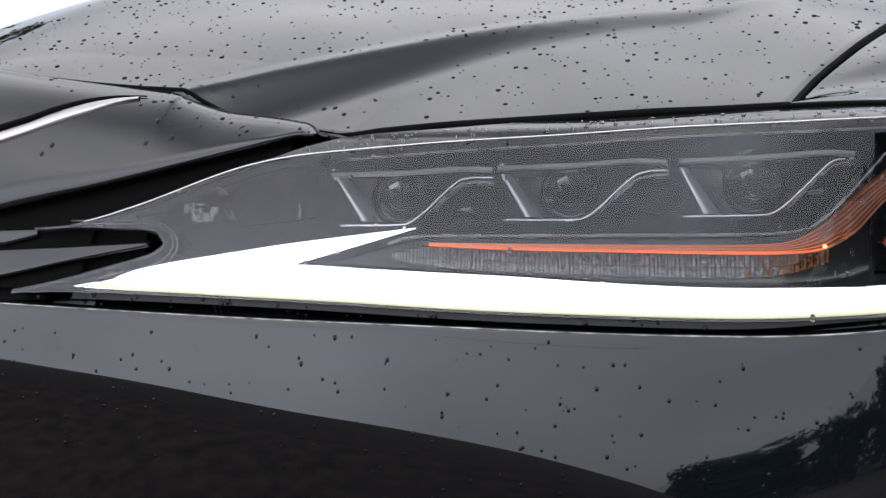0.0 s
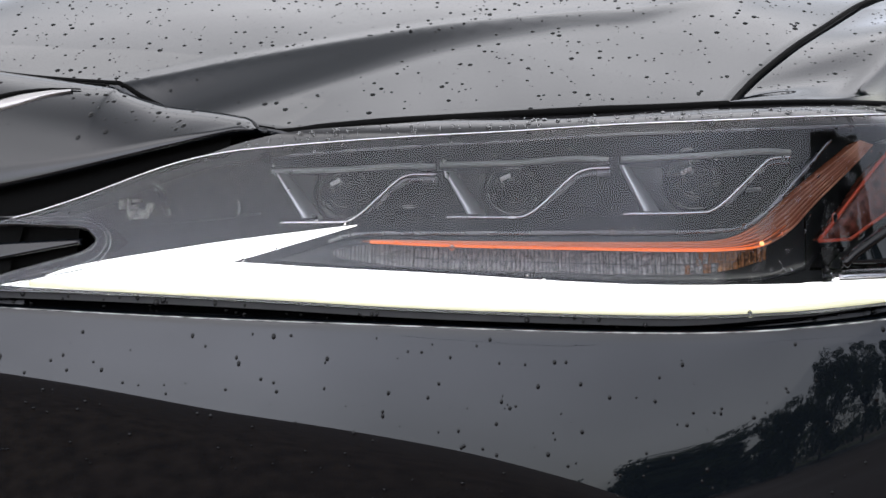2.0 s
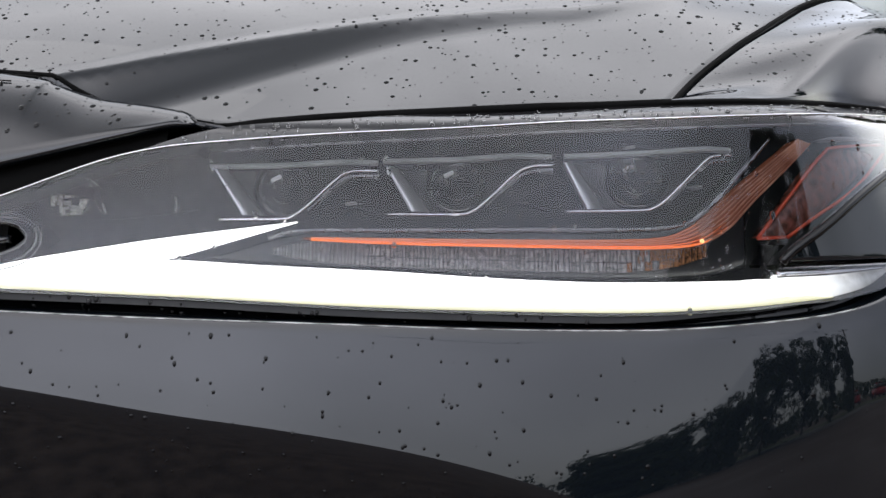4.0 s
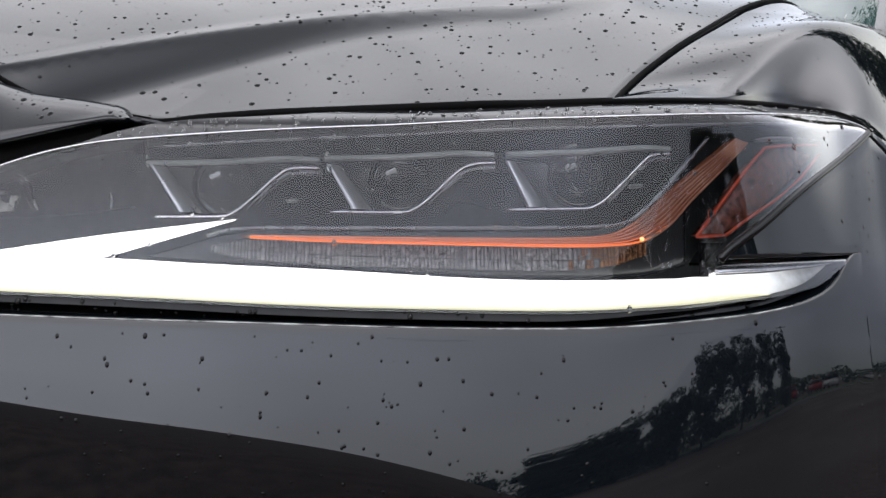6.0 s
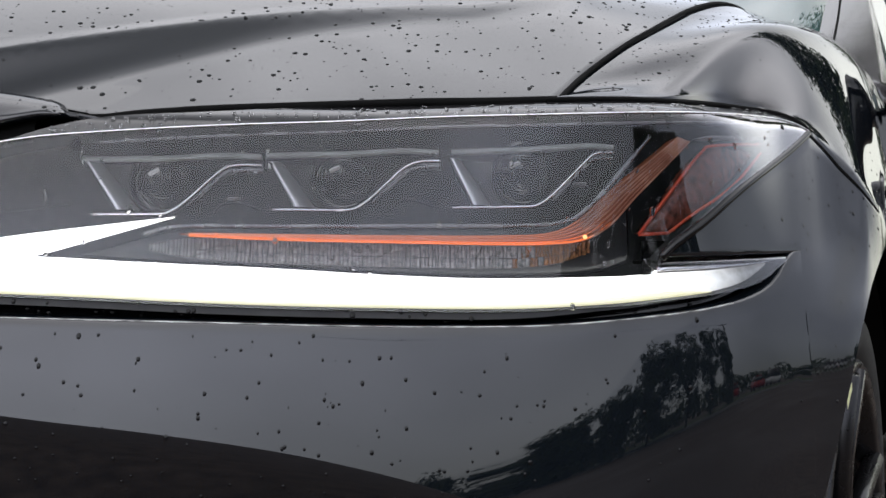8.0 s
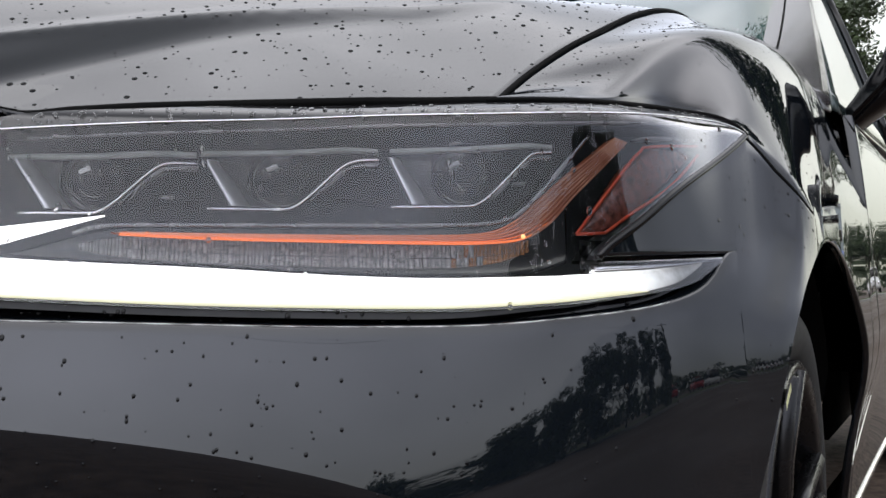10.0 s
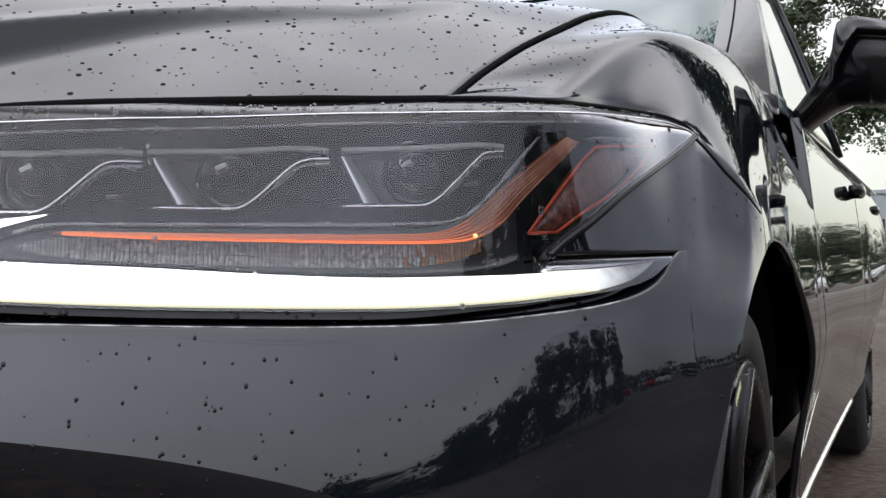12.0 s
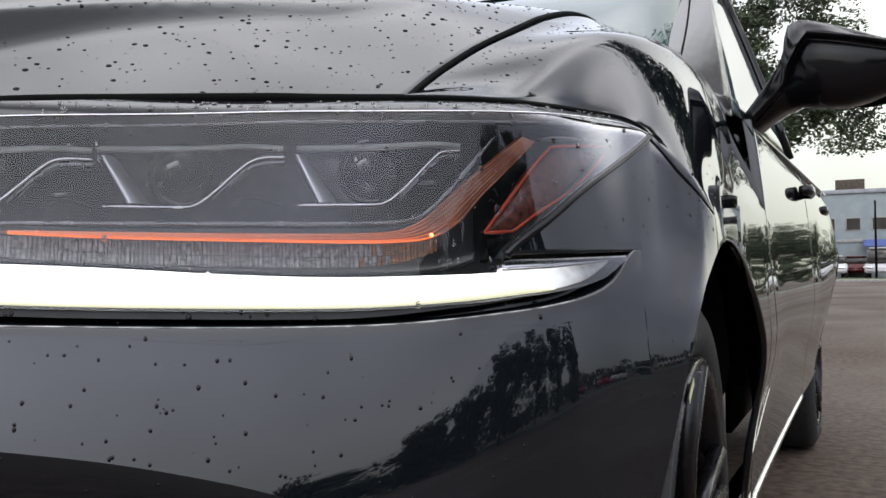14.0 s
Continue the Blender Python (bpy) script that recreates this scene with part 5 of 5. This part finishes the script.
for i, (x, y, h, sp) in enumerate(TREES):
    leaves, hanging, fine = 9000, (), 1.0
    if i == 0:
        leaves, fine = 52000, .62
        hanging = [(0.2, 2.8, 3.9, 7.4, 46), (.9, 3.7, 3.3, 4.3, 16), (2.7, 3.8, 4.3, 5.6, 4)]
    elif i == 16:
        leaves, hanging = 34000, [(-.8 * sp, .8 * sp, .3 * h, .95 * h, 110)]
    elif i >= 8:
        leaves, hanging = 17000, [(-.8 * sp, .8 * sp, .05 * h, .5 * h, 46), (-.45 * sp, .45 * sp, .5 * h, .9 * h, 14)]
    tree(x, y, h, sp, 30 + i, OAK, leaves, hanging, fine)

# far hedge and woodland that close the horizon
rng = random.Random(3)
for cx, cy, lx, ly, hh in ((-20, -70, 110, 6, 4.0), (60, -10, 6, 120, 5.0), (-45, 10, 6, 120, 5.0), (0, 95, 150, 6, 7.0)):
    verts, faces = [], []
    for _ in range(5200):
        p = Vector((cx + rng.uniform(-.5, .5) * lx, cy + rng.uniform(-.5, .5) * ly, 0))
        p.z = hh * (rng.random() ** .7) * (.6 + .5 * noise.noise((p.x * .12, p.y * .12, 3)))
        s = rng.uniform(.25, .6)
        u = Vector((rng.gauss(0, 1), rng.gauss(0, 1), rng.gauss(0, 1))).normalized()
        v = u.orthogonal().normalized()
        b = len(verts)
        verts += [p - u * s, p + v * s * .7, p + u * s, p - v * s * .7]
        faces.append((b, b + 1, b + 2, b + 3))
    me = bpy.data.meshes.new("far_woods")
    me.from_pydata([tuple(v) for v in verts], [], faces)
    me.materials.append(LEAF)
    tagged(new("far_woods", me), "distant dark green woods along the horizon", "woods", kind="stuff")

# ---- utility pole with a wire ----
pole = thing("utility_pole", "weathered wooden utility pole carrying wires", "utility pole", at=(24.5, 2.6, 0))
bm = bmesh.new()
tube(bm, [(0, 0, -.1), (0, 0, 4.5), (0, 0, 9)], [.16, .14, .11], 10)
part("mast", bm, BARK, pole)
bm = bmesh.new()
box(bm, -.06, .06, -1.1, 1.1, 8.4, 8.55, .01)
part("crossarm", bm, BARK, pole)
for yy in (-1.0, 0.0, 1.0):
    bm = bmesh.new()
    tube(bm, [(0, yy + 25 * f, 8.6 - 1.6 * (1 - (2 * f - 1) ** 2) * .5) for f in np.linspace(-2, 0, 21)], .012, 5)
    part("wire", bm, GAPM, pole)

# ---- building ----
CLAD = noisy(material("pale_grey_cladding", (.42, .45, .48), .6), 1.5, (.235, .275, .285), (.30, .34, .35))
DARKGLASS = material("dark_window_glass", (.04, .035, .03), .08)
house = thing("building", "pale grey-blue flat-roofed commercial building", "building", at=(12, 66, 0))
bm = bmesh.new()
box(bm, -32, -9.4, 0, 14, -.2, 6.0, .05)
part("wall", bm, CLAD, house)
bm = bmesh.new()
box(bm, -32.15, -9.25, -.15, 14.15, 5.85, 6.15, .04)
part("roof", bm, noisy(material("roof_edge", (.3, .31, .33), .6), 2, (.26, .27, .29), (.36, .37, .39)), house)
bm = bmesh.new()
box(bm, -32.1, -9.3, -.1, -.002, 2.45, 2.65, .02)
part("string_course", bm, KERB, house)
for k in range(12):
    x = -28.0 + 1.62 * k
    bm = bmesh.new()
    box(bm, x - .5, x + .5, -.06, .05, 3.25, 4.2, .02)
    fr = part("window_unit", bm, KERB, house, "small square window")
    bm = bmesh.new()
    box(bm, x - .42, x + .42, -.075, -.05, 3.33, 4.12)
    part("pane", bm, DARKGLASS, fr, smooth=False)
for x, w, hh in ((-12.0, 1.9, .85), (-20, 2.4, 1.1)):
    bm = bmesh.new()
    box(bm, x - w / 2, x + w / 2, 1.5, 3.5, 6.1, 6.15 + hh, .04)
    part("roof_unit", bm, BARK, house, "brown rooftop plant box")

bm = bmesh.new()
P = [[(x, -.05 - 1.2 * f, 2.6 - .5 * f * f) for f in np.linspace(0, 1, 6)] for x in np.linspace(-11.2, -9.6, 8)]
lattice(bm, P)
awn = part("awning", bm, material("blue_canvas", (.09, .13, .34), .7), house, "small blue canvas awning")
md = awn.modifiers.new("thickness", "SOLIDIFY")
md.thickness = .03

# ---- parked cars far off ----

def parked(x, y, rz, colour, label, van=False):
    c = thing("parked_car", label, "car", "cars parked far off")
    c.matrix_basis = pose(x, y, 0, 0, 0, rz)
    pm = material("car_paint", colour, .2, IOR=1.6)
    hgt = 1.9 if van else 1.45
    lower = [(-2.2, .35), (-2.25, .6), (-2.15, .85), (-1.2, .95), (1.3, .98), (2.2, .95), (2.25, .6), (2.2, .35)]
    upper = [(-1.3, .95), (-.55, hgt - .05), (.2, hgt), (1.2, hgt - .06), (1.9, .97)] if not van else [(-1.7, .95), (-1.0, hgt - .08), (0, hgt), (2.0, hgt - .05), (2.15, .97)]
    for nm, prof, hw, mat in (("body", lower, .88, pm), ("cabin", upper, .72, DARKGLASS)):
        bm = bmesh.new()
        a = [bm.verts.new((-hw, q[0], q[1])) for q in prof]
        b = [bm.verts.new((hw, q[0], q[1])) for q in prof]
        bm.faces.new(a)
        bm.faces.new(b[::-1])
        for k in range(len(prof)):
            bm.faces.new((a[k], b[k], b[(k + 1) % len(prof)], a[(k + 1) % len(prof)]))
        bmesh.ops.recalc_face_normals(bm, faces=bm.faces)
        bmesh.ops.bevel(bm, geom=bm.edges[:], offset=.07, segments=3, affect="EDGES")
        part(nm, bm, mat, c)
    bm = bmesh.new()
    box(bm, -.62, .62, -.6 if not van else -.95, 1.15 if not van else 1.95, hgt - .05, hgt + .02, .03)
    part("roof", bm, pm, c)
    for wx in (-.8, .8):
        for wy in (-1.35, 1.35):
            bm = bmesh.new()
            bmesh.ops.create_cone(bm, cap_ends=True, segments=20, radius1=.33, radius2=.33, depth=.2, matrix=pose(wx, wy, .33, 0, 90, 0))
            wh = part("wheel", bm, RUBBER, c)
            bm = bmesh.new()
            bmesh.ops.create_cone(bm, cap_ends=True, segments=20, radius1=.2, radius2=.17, depth=.22, matrix=pose(wx, wy, .33, 0, 90, 0))
            part("rim", bm, DULLCHROME, wh)
    for wx in (-.6, .6):
        bm = bmesh.new()
        box(bm, wx - .2, wx + .2, -2.27, -2.15, .62, .76, .03)
        part("lamp", bm, CHROME, c)
    return c


WHITE, RED = (.75, .75, .74), (.4, .03, .03)
for i, (x, y, rz, col, lab, van) in enumerate([(-1.0, 60, 0, WHITE, "white saloon parked far off", False), (.35, 64, 0, (.13, .02, .02), "dark red saloon parked far off", False), (1.75, 60, 0, (.6, .6, .62), "silver van parked far off", True),
        (4.4, 60, 0, WHITE, "white saloon parked far off", False), (8.4, 59, 0, WHITE, "white saloon parked far off", False),
        (34, 22, 90, WHITE, "white saloon beyond the verge", False), (34, 18.6, 90, WHITE, "white saloon beyond the verge", False), (34, 12, 90, WHITE, "white van beyond the verge", True),
        (34, 4, 90, RED, "red saloon beyond the verge", False), (34, 9, 90, RED, "red saloon beyond the verge", False)]):
    parked(x, y, rz, col, lab, van)
# thin lamp post by the verge
post = thing("lamp_post", "thin dark metal post by the verge", "post", at=(1.45, 50, 0))
bm = bmesh.new()
tube(bm, [(0, 0, 0), (0, 0, 4.2)], [.06, .05], 8)
part("shaft", bm, GAPM, post)

# ---- rain drops ----
def drop_mesh(bm, p, n, r, tall=1.0, h=.45):
    """A low dome of water on the point p with normal n; tall stretches it downhill."""
    n = Vector(n).normalized()
    dn = Vector((0, 0, -1)) - n * -n.z
    dn = dn.normalized() if dn.length > .05 else n.orthogonal().normalized()
    u = n.cross(dn)
    p = Vector(p)
    rings = []
    for b, rr in ((0, 1.0), (.45, .95), (.8, .72), (.97, .36)):
        ring = []
        for k in range(10):
            a = 2 * math.pi * k / 10
            l = tall * (1.12 if math.cos(a) > 0 else .88)
            ring.append(bm.verts.new(p + (u * math.sin(a) + dn * math.cos(a) * l) * r * rr + n * (r * h * b - .0002)))
        rings.append(ring)
    tipv = bm.verts.new(p + n * r * h)
    for a, b in zip(rings, rings[1:]):
        for k in range(10):
            bm.faces.new((a[k], a[(k + 1) % 10], b[(k + 1) % 10], b[k]))
    for k in range(10):
        bm.faces.new((rings[-1][k], rings[-1][(k + 1) % 10], tipv))


def skin_normal(s, z):
    e = .002
    a, b = face(s + e, z) - face(s - e, z), face(s, z + e) - face(s, z - e)
    return np.cross(a, b)


rng = random.Random(11)
bm = bmesh.new()
n = 0
while n < 620:
    s, z = rng.uniform(.30, 1.35), rng.uniform(.50, .685)
    if z > float(BUMP_TOP(min(s, 1.17))) - .004 or z < (float(CREASE(s)) - .06 if s < 1.0 else .52):
        continue
    if rng.random() < float(ramp(.85, 1.15, s)) * .92 or (s > 1.2 and z < arch_cut(s)):
        continue
    off = under(s, z) if z < float(CREASE(s)) else 0.0
    r = rng.choice((.0003, .0003, .0003, .0004, .0004, .0005, .0006, .0008, .0010, .0011, .0012, .0014)) * rng.uniform(.85, 1.2)
    drop_mesh(bm, face(s, z, off), skin_normal(s, z), r, rng.uniform(1.0, 1.5))
    n += 1
bmesh.ops.recalc_face_normals(bm, faces=bm.faces)
for _ in range(150):
    k, j = rng.randrange(12, len(NOSE) - 1), rng.uniform(4, 16)
    f, j0 = rng.random(), int(j)
    g = j - j0
    p = (1 - f) * ((1 - g) * NOSE[k - 1, j0] + g * NOSE[k - 1, j0 + 1]) + f * ((1 - g) * NOSE[k, j0] + g * NOSE[k, j0 + 1])
    nr = np.cross(NOSE[k, j0] - NOSE[k - 1, j0], NOSE[k, j0 + 1] - NOSE[k, j0])
    drop_mesh(bm, p, nr, rng.choice((.0005, .0006, .0008, .001, .0014, .002)) * rng.uniform(.8, 1.2), rng.uniform(1, 1.3))
for _ in range(90):
    s = rng.uniform(.42, 1.1)
    lo, hi = float(BUMP_TOP(s)), float(LENS_LOW(s))
    z = rng.uniform(lo + .001, hi)
    drop_mesh(bm, face(s, z, .0053 if z > hi - .0048 and s < .92 else .0215), skin_normal(s, z), rng.choice((.0008, .001, .0014, .0018)) * rng.uniform(.8, 1.2), 1.2)
for _ in range(130):
    s = rng.uniform(1.05, 1.5)
    z = rng.uniform(.72, .80)
    if z < arch_cut(s) + .01 or (s < 1.21 and z > float(LENS_REAR(s)) - .006):
        continue
    drop_mesh(bm, face(s, z, side_push(s, z) if s > 1.25 else 0), skin_normal(s, z), rng.choice((.0005, .0006, .0008, .0012)) * rng.uniform(.8, 1.2), rng.uniform(1, 1.4))
tagged(solid("bumper_rain_drops", bm, WATER), "scattered clear rain drops on the bumper", "water drops", kind="stuff")
bm = bmesh.new()
n = 0
while n < 2500:
    x, y = rng.uniform(.05, .93), rng.uniform(.55, 1.65)
    s, w = nearest(x, y)
    if w < .05 or (rng.random() > .75 and y > 1.2) or x > float(np.interp(y, F_SEAM[:, 1], F_SEAM[:, 0])) - .004:
        continue
    e = .004
    z = crown(x, y)
    nr = (-(crown(x + e, y) - z) / e, -(crown(x, y + e) - z) / e, 1)
    r = rng.choice((.0006, .0007, .0008, .0010, .0012, .0014, .0018, .0022)) * rng.uniform(.8, 1.2)
    drop_mesh(bm, (x, y, z), nr, r, rng.uniform(1.0, 1.2), .5)
    n += 1
# on the fender: many on its top, few and in short trails on its side
FENDER = fender_skin()


def fender_drop(i, j, r, tall):
    i0, j0 = int(i), int(j)
    p = FENDER[i0, j0] + (i - i0) * (FENDER[i0 + 1, j0] - FENDER[i0, j0]) + (j - j0) * (FENDER[i0, j0 + 1] - FENDER[i0, j0])
    drop_mesh(bm, p, np.cross(FENDER[i0 + 1, j0] - FENDER[i0, j0], FENDER[i0, j0 + 1] - FENDER[i0, j0]), r, tall, .45)


for _ in range(190):
    fender_drop(rng.uniform(8, 84), rng.uniform(42, 59), rng.choice((.0007, .0009, .0011, .0014, .0018)) * rng.uniform(.8, 1.2), rng.uniform(1, 1.3))
for _ in range(26):
    i, j = rng.uniform(10, 66), rng.uniform(26, 42)
    for k in range(rng.randrange(2, 8)):
        jk = j - k * rng.uniform(.8, 1.8)
        if jk < 19.5:
            break
        fender_drop(min(max(i + rng.gauss(0, .25), 1), 100), jk, rng.choice((.0003, .0004, .0005, .0007)) * rng.uniform(.8, 1.3), rng.uniform(1, 1.6))
bmesh.ops.recalc_face_normals(bm, faces=bm.faces)
tagged(solid("hood_rain_drops", bm, WATER), "many small rain drops beaded on the hood", "water drops", kind="stuff")
bm = bmesh.new()
for _ in range(860):
    s = rng.uniform(.46, 1.19)
    lo, hi = float(LENS_LOW(s)), float(LENS_TOP(s))
    z = hi + rng.uniform(-.003, .013) if rng.random() < .52 else rng.uniform(lo, hi)
    if z > float(LENS_BACK(s)) - .001:
        continue
    if (s < .53 and z < float(HOOK_UP(s))) or (s < .62 and z > hi):
        continue
    if s > 1.045 and z < float(LENS_REAR(s)):
        continue
    drop_mesh(bm, face(s, z, -.0002), skin_normal(s, z), rng.choice((.0005, .0006, .0008, .0010, .0013, .0018)) * rng.uniform(.8, 1.2), rng.uniform(.9, 1.8), .46)
bmesh.ops.recalc_face_normals(bm, faces=bm.faces)
tagged(solid("cover_rain_drops", bm, WATERCLEAR), "clear rain drops on the headlamp cover", "water drops", kind="stuff")
